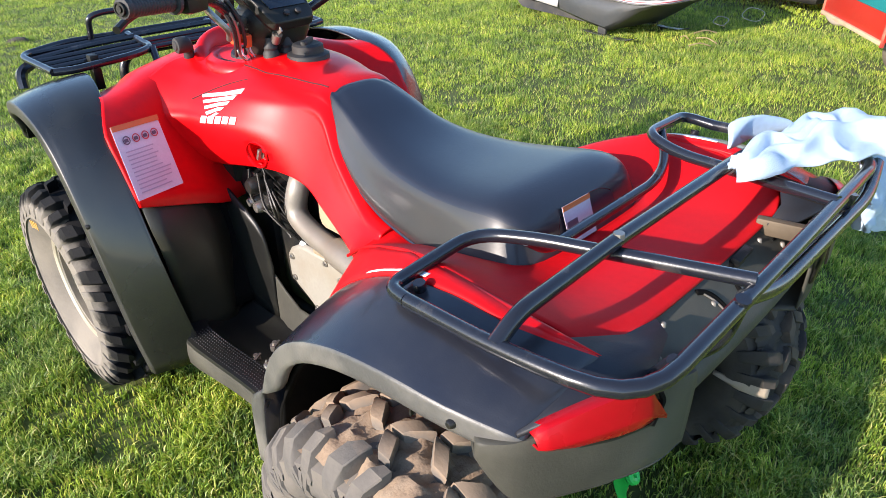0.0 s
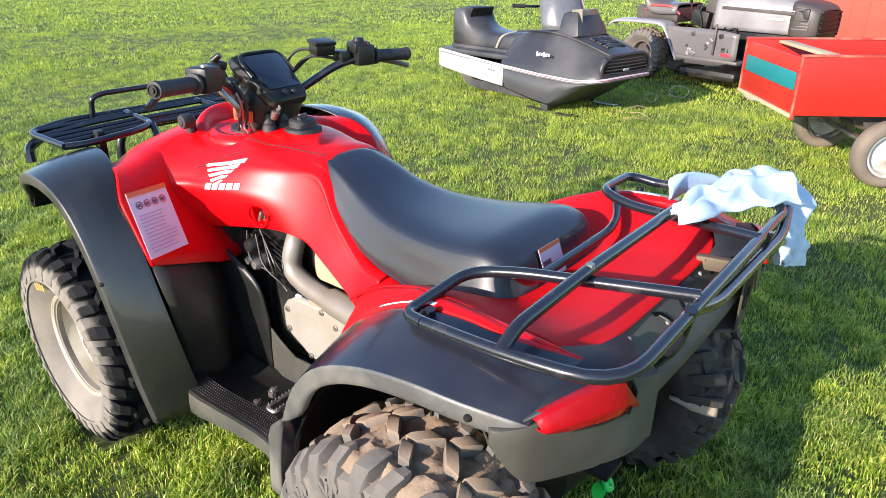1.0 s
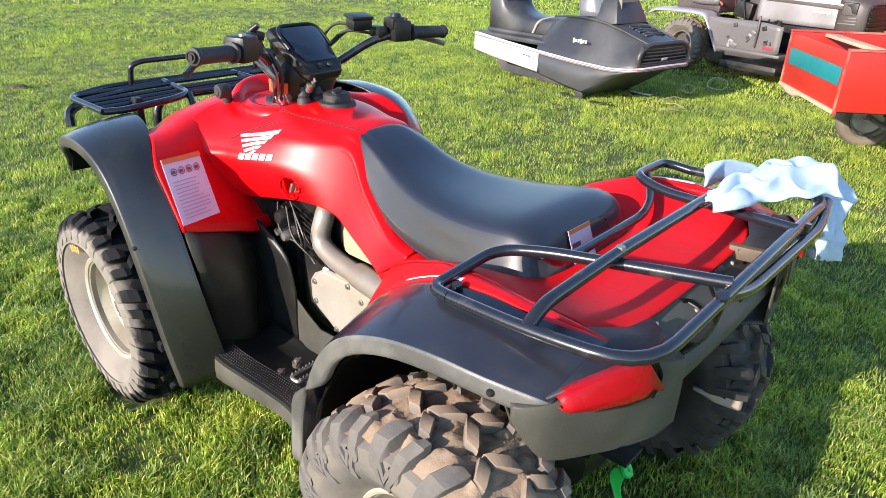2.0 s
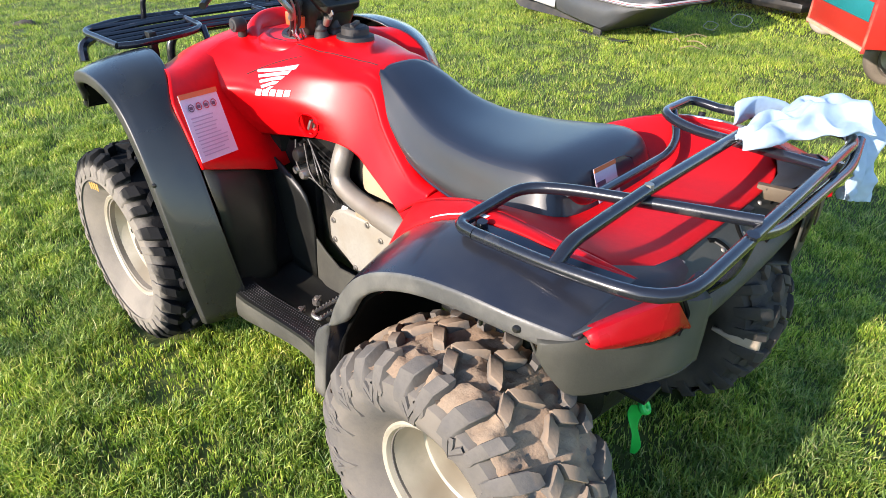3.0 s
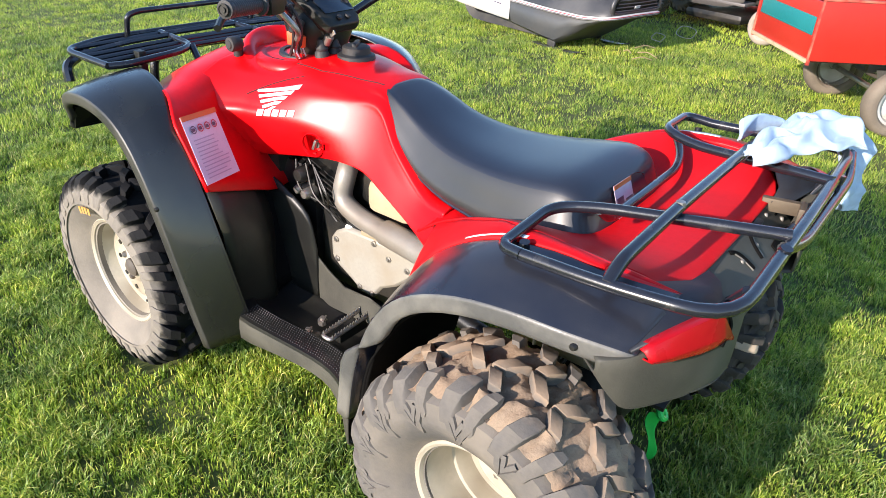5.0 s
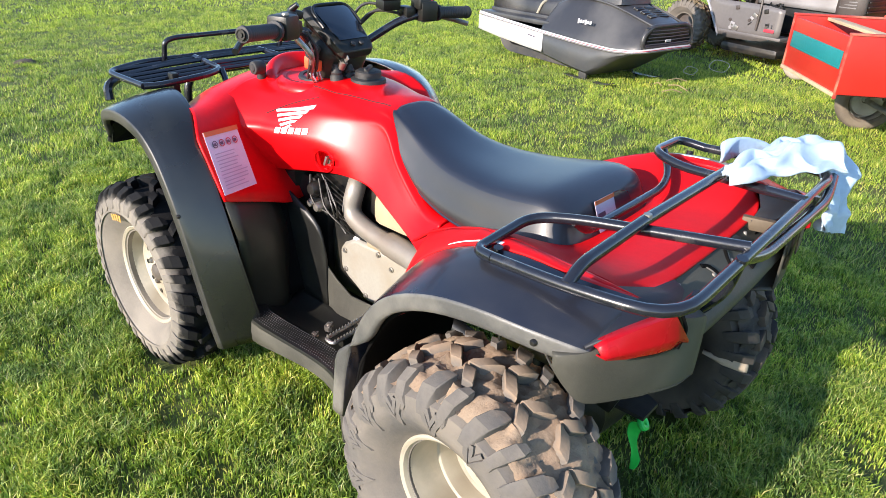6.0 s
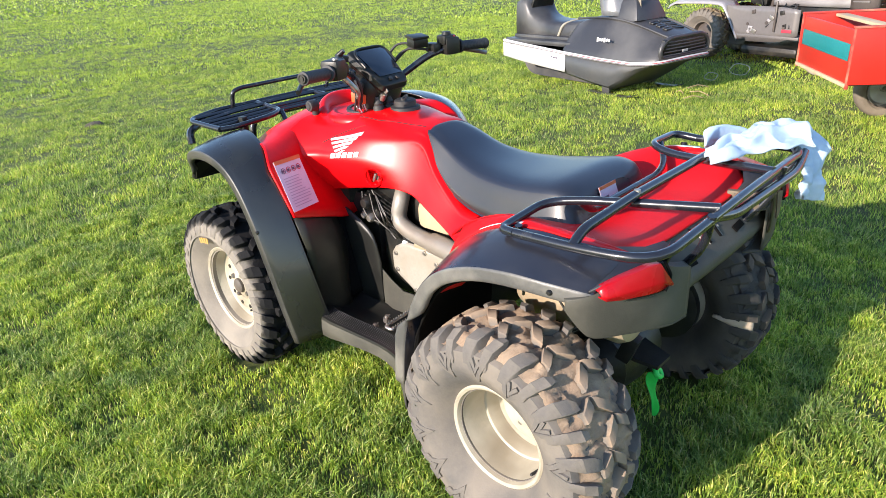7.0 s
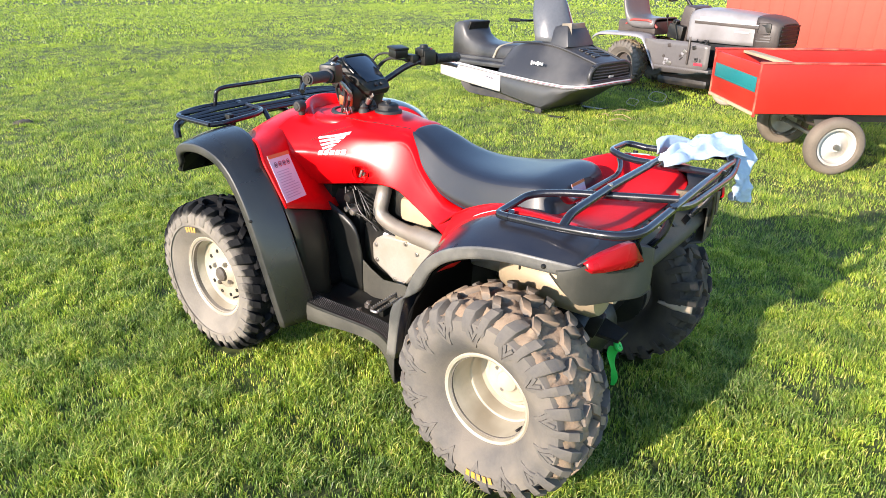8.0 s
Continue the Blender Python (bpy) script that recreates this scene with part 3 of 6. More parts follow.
# bent strap and bracket behind the far rear corner
part("tail_strap", sheet([[((x - .009), y, z), (x, y - .003, z), ((x + .009), y, z)] for x, y, z in ((.200, -.934, .782), (.205, -.936, .745), (.222, -.932, .70), (.236, -.925, .648))], 2), GUARD, quad, solid=.004, smooth=60)
part("reflector_bracket", plate([(.235, -.932, .760), (.278, -.930, .752), (.270, -.932, .690), (.246, -.934, .684)], .004, (0, -1, 0)), STRAW_BRACKET, quad)

# lugs along the deck's rear edge, on the far half
for x, w, d, a in ((.085, .060, .016, 4), (.215, .036, .022, 20)):
    part("deck_lug", box((w, d, .014), (x, -.840 - d / 2, .734), (10, 0, a), .004), ENGINE, quad)
# rear apron slopes down from the deck to under the rack, dusty, with a hooked slot and screws
APRON = ((-.822, .7385), (-.842, .726), (-.868, .705), (-.893, .684), (-.905, .664), (-.900, .645))
apron = part("rear_apron", sheet([[(x, y - .006 * (1 - (x / .27) ** 2), z) for x in (-.275, -.20, -.10, 0, .10, .20, .275)] for y, z in APRON], 2), SHIELD, quad, "dusty plastic apron behind the deck", solid=.004, smooth=60)


def on_apron(x, y, up=0.0):
    z = float(np.interp(-y, [-p[0] for p in APRON], [p[1] for p in APRON]))
    return (x, y - .006 - up * .6, z + up)


for sx in (-1, 1):
    hook = [on_apron(sx * .062, -.836, .001), on_apron(sx * .045, -.842, .001), on_apron(sx * .032, -.856, .001), on_apron(sx * .026, -.878, .001)]
    part("apron_slot", tube(hook, .0052, 8, .012), DULL_DARK, apron)
    part("apron_rim", tube([(x + sx * .007, y - .002, z + .001) for x, y, z in hook[1:]], .0016, 6, .01), EXHAUST, apron)
    for x, y in ((.045, -.858), (.165, -.838), (.215, -.862)):
        p = on_apron(sx * x, y, .002)
        part("apron_screw", lathe([(0, .003), (.003, .0026), (.0045, .001), (.005, -.006)], 8, "z", p), EXHAUST, apron)
# Dark bars laid on the apron paint the shade of its gaps.
part("apron_gap_shade", box((.075, .016, .004), on_apron(-.165, -.884, .002), (40, 0, -8), .0015), DULL_DARK, apron)
part("apron_gap_shade", box((.060, .018, .004), on_apron(.12, -.882, .002), (40, 0, 6), .0015), DULL_DARK, apron)
part("latch_bracket", merge(box((.018, .085, .030), (.205, -.865, .742), (0, 0, 14), .004), box((.05, .014, .05), (.195, -.905, .735), (0, 0, 8), .004)), STRAW_BRACKET, quad, "rusty tan bracket at the deck's edge")

# seat
seat_rows = []
for y, wt, zt, zb, wb, lean in ((.028, .050, .858, .842, .070, 0), (.005, .080, .869, .812, .098, 0), (-.06, .096, .847, .750, .122, 0), (-.14, .112, .812, .698, .142, 0), (-.24, .134, .793, .672, .163, 0), (-.36, .158, .795, .668, .186, 0), (-.46, .176, .808, .676, .206, 0), (-.525, .180, .817, .686, .210, .006), (-.562, .174, .812, .690, .205, .016), (-.583, .158, .802, .694, .190, .026), (-.592, .130, .794, .699, .160, .032), (-.596, .08, .790, .703, .10, .034)):
    half = []
    for w, z in ((0, zt), (wt * .55, zt - .002), (wt * .85, zt - .010), (wt * .99, zt - (zt - zb) * .20), (wt * .42 + wb * .58, zb + (zt - zb) * .42), (wb, zb + .020), (wb * .97, zb + .004), (wb * .90, zb)):
        half.append((w, y - lean * (zt - z) / (zt - zb), z))
    seat_rows.append(mirrored(half))
seat_bm = sheet(seat_rows, 3)
seat_bm.faces.ensure_lookup_table()
for k, f in enumerate(seat_bm.faces):
    if not 12 <= k // (3 * (len(seat_rows) - 1)) < 30:
        f.material_index = 1
seat = part("seat", seat_bm, [VINYL, VINYL_SIDE], quad, "long black vinyl seat, dusty lower side painted a sunlit grey", smooth=180)
cap_end = loft([[(x * k, y, z) for x, y, z in seat_rows[-1]] for k in (1, .5, .02)])
part("seat_back_face", cap_end, VINYL, seat, smooth=180)


def on_back(x, z, out=0.0):
    """A place on the sloping back of the seat."""
    return Vector((x, -.5985 - .034 * (.790 - z) / .087 - out, z + out * .4))


def back_patch(name, x0, z0, x1, z1, out, mat, parent, label=""):
    return part(name, plate([on_back(x0, z1, out), on_back(x1, z1, out), on_back(x1, z0, out), on_back(x0, z0, out)], .0008, (0, -1, .4)), mat, parent, label)


sticker = back_patch("seat_sticker", -.072, .728, .006, .792, .002, LABEL, seat, "small warning sticker with orange header")
back_patch("sticker_header", -.072, .784, .006, .792, .0035, ORANGE, sticker)
back_patch("sticker_print", -.070, .738, -.040, .766, .0035, INK, sticker)
back_patch("sticker_line", -.030, .752, .000, .757, .0035, INK, sticker)
back_patch("sticker_line", -.030, .741, -.006, .746, .0035, INK, sticker)
part("seat_piping", tube([(-.085, .008, .828), (-.112, -.06, .752), (-.138, -.14, .700), (-.158, -.24, .673), (-.181, -.36, .669), (-.200, -.46, .678)], .0035, 6, .04), VINYL, seat)

# rear rack
rk = .0108

outer = [(-.440, -.62, .800), (-.440, -.78, .806), (-.420, -.945, .815), (0, -.948, .838), (.405, -.935, .832), (.440, -.78, .812), (.440, -.62, .806)]
rack = part("rear_rack", tube(outer, rk, 12, .085), TUBE, quad, "black tubular steel rear rack, paint chipped")
for sx in (-1, 1):
    pts = [(sx * .440, -.62, .800 if sx < 0 else .806), (sx * .432, -.574 if sx < 0 else -.552, .796 if sx < 0 else .814), (sx * .255, -.566, .804 if sx < 0 else .824), (sx * .222, -.65, .816), (sx * .150, -.945, .840)]
    part("rack_loop", tube(pts, rk, 12, .065), TUBE, rack)
    part("rack_post", cyl((sx * .34, -.938, .822), (sx * .30, -.895, .745), .009), TUBE, rack)
    part("rack_post", cyl((sx * .40, -.60, .80), (sx * .39, -.60, .74), .009), TUBE, rack)
    part("rack_bolt", lathe([(0, .006), (.008, .006), (.009, 0), (.009, -.01)], 8, "z", (sx * .19, -.772, .852)), STEEL, rack)
part("rack_crossbar", tube([(-.440, -.768, .808), (-.40, -.768, .832), (-.19, -.770, .846), (.19, -.770, .848), (.40, -.768, .834), (.440, -.768, .812)], .0115, 12, .03), TUBE, rack)
part("rack_front_bar", tube([(-.225, -.645, .812), (-.17, -.645, .772), (.17, -.640, .772), (.245, -.618, .784), (.33, -.556, .818)], .0098, 12, .04), TUBE, rack)
part("rack_lower_bar", tube([(-.18, -.944, .828), (-.10, -.957, .812), (.28, -.957, .806), (.40, -.935, .824)], .0115, 10, .05), TUBE, rack)
for sx in (-1, 1):
    part("rack_stay", tube([(sx * .20, -.95, .84), (sx * .19, -.935, .76), (sx * .16, -.86, .66)], .010, 10, .04), TUBE, rack)

# front rack
fr = .0098
frack = part("front_rack", tube([(-.41, .70, .842), (-.425, .90, .850), (-.30, .945, .856), (.30, .945, .856), (.425, .90, .850), (.41, .70, .842)], fr, 10, .04), TUBE, quad, "black tubular steel front rack")
for sx in (-1, 1):
    part("rack_side_loop", tube([(sx * .41, .70, .842), (sx * .365, .685, .842), (sx * .20, .70, .848), (sx * .135, .74, .850), (sx * .125, .92, .856)], fr, 10, .05), TUBE, frack)
    part("rack_bar", tube([(sx * .42, .84, .848), (sx * .27, .86, .856), (sx * .125, .865, .858)], fr * .8, 8, .03), TUBE, frack)
    part("rack_leg", box((.022, .03, .09), (sx * .30, .735, .815), (0, 0, 0), .004), GUARD, frack)
    part("rack_leg", cyl((sx * .14, .73, .85), (sx * .16, .66, .80), .010), TUBE, frack)
    part("guard_end", tube([(sx * .36, .92, .838), (sx * .443, .875, .815), (sx * .448, .86, .775)], .014, 8, .03), TUBE, frack)
for y, z in ((.745, .842), (.785, .843), (.825, .845), (.905, .850)):
    part("rack_slat", tube([(-.405 - .01 * (y > .8), y, z), (-.14, y + .012, z + .004), (.14, y + .012, z + .004), (.405 + .01 * (y > .8), y, z)], fr * .72, 8, .04), TUBE, frack)
part("rack_bar", tube([(-.13, .885, .858), (.13, .885, .858)], fr * .8, 8, 0), TUBE, frack)
part("rack_bar", tube([(-.13, .80, .856), (.13, .80, .856)], fr * .8, 8, 0), TUBE, frack)
part("rack_rail", tube([(-.225, .935, .850), (-.225, .915, .918), (-.19, .912, .927), (.19, .912, .927), (.225, .915, .918), (.225, .935, .850)], fr * .85, 10, .03), TUBE, frack)
part("front_bumper", tube([(-.16, .86, .45), (-.16, .95, .60), (-.15, .94, .80), (.15, .94, .80), (.16, .95, .60), (.16, .86, .45)], .014, 10, .06), TUBE, quad)

# handlebar, meter and controls
bar = part("handlebar", tube([(-.425, .128, 1.066), (-.30, .175, 1.058), (-.20, .225, 1.045), (-.10, .315, .965), (-.04, .335, .955), (.04, .335, .955), (.10, .325, .965), (.20, .255, 1.040), (.30, .225, 1.050), (.425, .200, 1.046)], .0115, 12, .05), TUBE, quad, "black handlebar with ribbed grips")


def grip(p_end, p_in):
    a, b = Vector(p_end), Vector(p_in)
    d = b - a
    prof = [(0, .0), (.008, .001), (.0185, .003), (.020, .010), (.0175, .016)]
    n = 14
    for k in range(n):
        h = .02 + (d.length - .035) * k / n
        prof += [(.0165, h), (.0176, h + .002), (.0176, h + .006), (.0165, h + .0075)]
    prof += [(.0165, d.length - .012), (.024, d.length - .010), (.024, d.length - .002), (.012, d.length)]
    bm = lathe(prof, 14, "z")
    bmesh.ops.transform(bm, matrix=Matrix.Translation(a) @ d.to_track_quat("Z", "Y").to_matrix().to_4x4(), verts=bm.verts)
    return bm


for sx, e, i in ((-1, (-.430, .126, 1.067), (-.305, .173, 1.058)), (1, (.430, .199, 1.046), (.305, .224, 1.050))):
    g = part("grip", grip(e, i), GRIP, bar, smooth=60)
    part("grip_end", lathe([(0, .003), (.006, .003), (.006, 0), (.010, 0), (.010, .002), (.0125, .002), (.0125, -.002)], 14, "x"), GUARD, g).matrix_local = Matrix.Translation(Vector(e) + (Vector(e) - Vector(i)).normalized() * .002) @ (Vector(e) - Vector(i)).to_track_quat("X", "Z").to_matrix().to_4x4()
    iv = Vector(i)
    out = (Vector(e) - iv).normalized()
    switch = part("switch_box", box((.060, .060, .060), iv - out * .035 + Vector((0, .005, .006)), (0, 0, math.degrees(math.atan2(out.y, out.x))), .012), GUARD, bar)
    part("switch_button", lathe([(0, .006), (.008, .005), (.009, 0)], 10, "z", iv - out * .03 + Vector((0, -.01, .036))), REDINK if sx > 0 else STEEL, switch)
    part("lever_bracket", box((.035, .055, .032), iv - out * .085 + Vector((0, .025, .002)), (0, 0, math.degrees(math.atan2(out.y, out.x))), .008), GUARD, bar)
    lever = tube([iv - out * .08 + Vector((0, .05, .0)), iv + out * .03 + Vector((0, .058, -.012)), iv + out * .10 + Vector((0, .045, -.025)), iv + out * .145 + Vector((0, .018, -.038))], .0075, 8, .04)
    part("brake_lever", lever, GUARD if sx < 0 else STEEL, bar)
# fluid reservoir and throttle case
part("reservoir", merge(box((.060, .048, .030), (.165, .285, 1.078), (8, 0, -12), .006), box((.066, .054, .010), (.165, .285, 1.097), (8, 0, -12), .003)), GUARD, bar, "black brake fluid reservoir")
part("throttle_case", merge(box((.056, .05, .034), (.262, .238, 1.078), (0, 0, -8), .010), lathe([(0, .012), (.014, .010), (.018, .0)], 12, "z", (.262, .238, 1.095))), GUARD, bar)
part("left_switch_cap", merge(merge(box((.042, .040, .036), (-.228, .228, 1.070), (10, 0, -25), .010), box((.026, .050, .022), (-.185, .262, 1.078), (0, 15, -10), .006)), cyl((-.205, .25, 1.09), (-.195, .235, 1.104), .009, .007, 10)), GUARD, bar)
part("park_lever", tube([(-.235, .21, 1.04), (-.225, .18, 1.015), (-.20, .175, .985), (-.195, .19, .965)], .007, 8, .02), STEEL, bar)
part("cable_clip", merge(box((.03, .03, .05), (-.135, .30, 1.01), (20, 10, 0), .008), box((.022, .03, .04), (-.115, .285, .97), (0, 30, 0), .006)), GUARD, bar)
for s, c in ((-.15, RUBBER), (-.14, STEEL), (-.125, RUBBER)):
    part("control_wire", tube([(s - .02, .27, 1.03), (s, .255, .985), (s + .015, .275, .94), (s + .03, .31, .895)], .0045, 6, .03), c, bar)
# meter pod
pod_pose = pose(-.006, .304, 1.008, 38, 0, 3)
pod = box((.176, .185, .070), (0, 0, -.007), (0, 0, 0), .026)
for v in pod.verts:
    v.co.x *= 1 - .55 * max(0, (-v.co.y - .01)) / .1 * .75
    if v.co.z < 0:
        v.co.x *= .82
        v.co.y *= .85
bmesh.ops.transform(pod, matrix=pod_pose, verts=pod.verts)
pod = part("meter_pod", pod, GUARD, bar, "black instrument pod with dark blue display", bevel=.003)
glass = box((.132, .122, .006), (0, .010, .0285), (0, 0, 0), .0028)
for v in glass.verts:
    v.co.x *= 1 - .25 * max(0, (-v.co.y + .01)) / .07
bmesh.ops.transform(glass, matrix=pod_pose, verts=glass.verts)
part("display", glass, SCREEN, pod, "dark glossy display")
for x in (-.016, .016):
    bm = lathe([(0, .005), (.007, .004), (.008, 0)], 10, "z", (x, -.068, .030))
    bmesh.ops.transform(bm, matrix=pod_pose, verts=bm.verts)
    part("meter_button", bm, RUBBER, pod)
hood = tube([(-.070, .00, .027), (-.072, .080, .029), (.072, .080, .029), (.070, .00, .027)], .005, 8, .04)
bmesh.ops.transform(hood, matrix=pod_pose, verts=hood.verts)
part("pod_rim", hood, GUARD, pod)
# column shroud below the pod
part("column_cover", sheet([[(sx * w * c, .325 + d * s, z) for sx, c, s in ((1, math.cos(a), math.sin(a)) for a in (2 * math.pi * k / 12 for k in range(13)))] for z, w, d in ((.870, .062, .055), (.905, .074, .065), (.94, .092, .075), (.975, .092, .075), (1.0, .075, .06))], 2), GUARD, bar, solid=.003, smooth=180)
part("column_well", lathe([(.105, .0), (.10, .012), (.088, .012), (.085, -.03), (.0, -.035)], 28, "z", (0, .345, .872)), RUBBER, quad)
rnd = random.Random(8)
for k, (x0, y0, z0) in enumerate(((-.21, .24, 1.05), (-.19, .26, 1.07), (.17, .29, 1.07), (.24, .26, 1.06), (.20, .27, 1.05))):
    s = -1 if x0 < 0 else 1
    part("control_cable", tube([(x0, y0, z0), (x0 * .75, y0 + .07, z0 + .01), (s * .075, .385, 1.0 - .01 * k), (s * .05, .40, .93), (s * .04, .38, .87)], .0042, 8, .05), RUBBER, bar)
part("ignition_key", merge(cyl((-.045, .255, .925), (-.045, .240, .945), .012), box((.004, .02, .026), (-.045, .233, .958), (-35, 0, 0), .002)), STEEL, quad)
part("well_rim", lathe([(.150, -.02), (.136, .004), (.124, .013), (.115, .011), (.109, .002), (.106, -.012)], 40, "z", (-.012, .372, .866)), RED, quad, solid=.002, smooth=180)
rows = []
for k in range(33):
    a = radians(0 + 176 * k / 32)
    lift = math.sin(math.pi * k / 32) ** .8
    bump, sink = lift * .050, -.045 * (1 - lift) ** 2
    rows.append([(r * math.cos(a), .392 + r * 1.12 * math.sin(a), z + sink) for r, z in ((.205, .78), (.186, .830 + bump * .40), (.165, .856 + bump * .80), (.150, .864 + bump), (.138, .862 + bump * .97), (.126, .856 + bump * .6), (.116, .835))])
part("well_wall", sheet(rows, 2), RED, quad, "raised red plastic collar round the steering column", solid=.003, smooth=180)
part("rubber_mount", merge(lathe([(0, -.022), (.010, -.022), (.012, -.019), (.018, -.018), (.020, -.012), (.019, .012), (.014, .018), (0, .020)], 18, "x", (-.170, .474, .904)), tube([(-.158, .477, .903), (-.150, .490, .888), (-.150, .500, .825)], .013, 10, .015)), RUBBER, quad, "grey rubber mount at the rack's foot")
CLIP = material("orange_connector", (0.62, 0.09, 0.02), 0.5, scale=60)
part("wire_connector", merge(box((.026, .020, .034), (-.118, .300, .942), (0, 0, 20), .004), box((.016, .014, .030), (-.096, .290, .930), (10, 0, 0), .003)), CLIP, bar, "orange wire connector")
for k in range(4):
    part("loose_wire", tube([(-.120 + .010 * k, .300, .930), (-.128 + .012 * k, .285 + .006 * (k % 2), .905), (-.105 + .010 * k, .300, .885), (-.085 + .006 * k, .330, .865)], .0022, 6, .02), LABEL if k % 2 else STEEL, bar)
for x in (-.055, -.010):
    part("column_boot", lathe([(.019, -.03), (.019, .010), (.015, .016), (.0165, .022), (.013, .028), (.009, .045)], 14, "z", (x, .262, .890)), RUBBER, quad)


# footwells
STUD = material("worn_stud_plastic", (0.040, 0.038, 0.040), 0.42, dirt=(0.12, 0.11, 0.11), amount=0.7, scale=30, spec=0.5)
def footwell(sx):
    line = ((.320, .290, .405, .070), (.215, .276, .428, .064), (.13, .272, .424, .055), (.04, .270, .416, .046), (-.05, .268, .410, .042), (-.12, .266, .414, .047), (-.175, .262, .432, .066), (-.215, .262, .458, .090), (-.250, .270, .482, .100))
    rows = []
    for y, z, xo, drop in line:
        rows.append([(sx * .190, y, z - .020), (sx * .235, y, z - .036), (sx * .30, y, z - .030), (sx * (xo - .075), y, z - .008), (sx * (xo - .062), y, z + .001), (sx * (xo - .010), y, z + .002), (sx * xo, y, z - .006), (sx * (xo + .003), y, z - drop), (sx * (xo - .015), y, z - drop - .008)])
    well_bm = sheet(rows, 2)
    well_bm.faces.ensure_lookup_table()
    for k, f in enumerate(well_bm.faces):
        if k // (2 * (len(rows) - 1)) >= 12:
            f.material_index = 1
    well = part("footwell", well_bm, [GUARD, SHIELD], quad, "black plastic footrest with studded edge", solid=.005, smooth=50)
    studs = bmesh.new()
    ys = [-r[0] for r in line]
    for j in range(8):
        for k in range(56):
            y = .215 - .43 * k / 55
            z, xo = (float(np.interp(-y, ys, [r[c] for r in line])) for c in (1, 2))
            c = Vector((sx * (xo - .010 - .0072 * j), y + (.0036 if j % 2 else 0), z + .003))
            top = studs.verts.new(c + Vector((0, 0, .0042)))
            base = [studs.verts.new(c + Vector((a * .0031, b * .0031, -.003))) for a, b in ((-1, -1), (1, -1), (1, 1), (-1, 1))]
            for i in range(4):
                studs.faces.new((base[i], base[(i + 1) % 4], top))
    part("stud_strip", studs, STUD, well, smooth=10)
    peg = part("foot_peg", tube([(sx * .20, -.022, .300), (sx * .362, -.034, .303), (sx * .362, -.066, .303), (sx * .20, -.055, .300)], .0055, 8, .012), STEEL, quad, "worn steel foot peg")
    part("peg_bracket", box((.10, .022, .03), (sx * .27, -.044, .276), (0, 0, 0), .004), GUARD, peg)
    teeth = bmesh.new()
    for k in range(14):
        f = k / 13
        for dy in (0, -.032):
            cyl((sx * (.21 + .145 * f), -.0235 - .010 * f + dy, .304), (sx * (.21 + .145 * f), -.0235 - .010 * f + dy, .3135), .004, .0015, 5, teeth)
    tagged(part("peg_teeth", teeth, STEEL, peg), kind="stuff")
    heel = plate([(sx * .192, .168, .380), (sx * .200, .156, .236), (sx * .215, -.01, .262), (sx * .238, -.13, .300), (sx * .232, -.125, .352), (sx * .206, -.045, .340), (sx * .200, .055, .328), (sx * .195, .120, .352)], .006, (-sx, .15, .1))
    part("heel_guard", heel, SHIELD, quad, "grey-black heel guard plate", bevel=.002)
    for x, y in ((.340, .046), (.280, .056)):
        part("deck_bolt", merge(lathe([(0, .012), (.006, .012), (.007, .004), (.013, .003), (.013, -.012)], 8, "z", (sx * x, y, .262)), box((.03, .006, .006), (sx * x, y - .008, .270), (0, 0, 30), .001)), STEEL, well)
    rows = []
    for y, zt, zb, dx in ((.44, .600, .24, -.010), (.345, .580, .24, -.004), (.26, .552, .25, .0), (.19, .500, .25, -.006), (.165, .400, .25, -.010)):
        rows.append([(sx * (.200 + dx), y, zt), (sx * (.206 + dx), y - .004, zt * .6 + zb * .4), (sx * (.204 + dx), y, zb)])
    part("leg_shield", sheet(rows, 3), GUARD, quad, "olive-black dusty leg shield", solid=.006, smooth=180)
    part("skirt", sheet([[(sx * (xo - .004), y, z - drop), (sx * (xo - .05), y, z - drop - .020), (sx * .24, y, z - drop - .030)] for y, z, xo, drop in line], 2), SHIELD, quad, solid=.004, smooth=180)


footwell(-1)
footwell(1)

# engine
BRASSY = material("tan_weathered_metal", (0.40, 0.32, 0.21), 0.5, 0.3, dirt=(0.24, 0.18, 0.11), amount=0.6, scale=30, bump=0.15)
case = box((.30, .46, .24), (0, -.02, .40), (0, 0, 0), .05)
engine = part("engine_case", case, ENGINE, quad, "dusty black engine case")
face_line = [(.085, .486), (.128, .462), (.147, .436), (.146, .374), (.118, .352), (.075, .330), (.034, .304), (-.012, .302), (-.045, .345), (-.095, .372), (-.150, .420), (-.168, .470), (-.150, .498), (-.05, .490)]
cover = plate([(-.075, y, z) for y, z in face_line], .082, (-1, 0, 0))
cov = part("engine_cover", cover, ALU, engine, "weathered aluminium engine cover", smooth=50, bevel=.010)
part("cover_ledge", box((.10, .21, .020), (-.105, -.072, .494), (-3, 0, 0), .006), BRASSY, cov, "tan weathered ledge above the cover")
for y, z in ((.122, .438), (.120, .378), (.035, .322), (-.010, .318), (-.072, .450), (-.135, .440), (-.02, .476)):
    part("cover_bolt", lathe([(0, -.006), (.0042, -.006), (.0052, -.003), (.0085, -.002), (.009, .006)], 8, "x", (-.158, y, z)), STEEL, cov)
part("oil_plug", lathe([(0, .022), (.012, .021), (.0165, .016), (.017, -.02)], 14, "z", (-.137, .084, .468)), WHITE, cov, "pale filler plug")
part("lower_case", box((.09, .16, .09), (-.085, -.045, .345), (8, 0, 0), .02), ENGINE, engine)
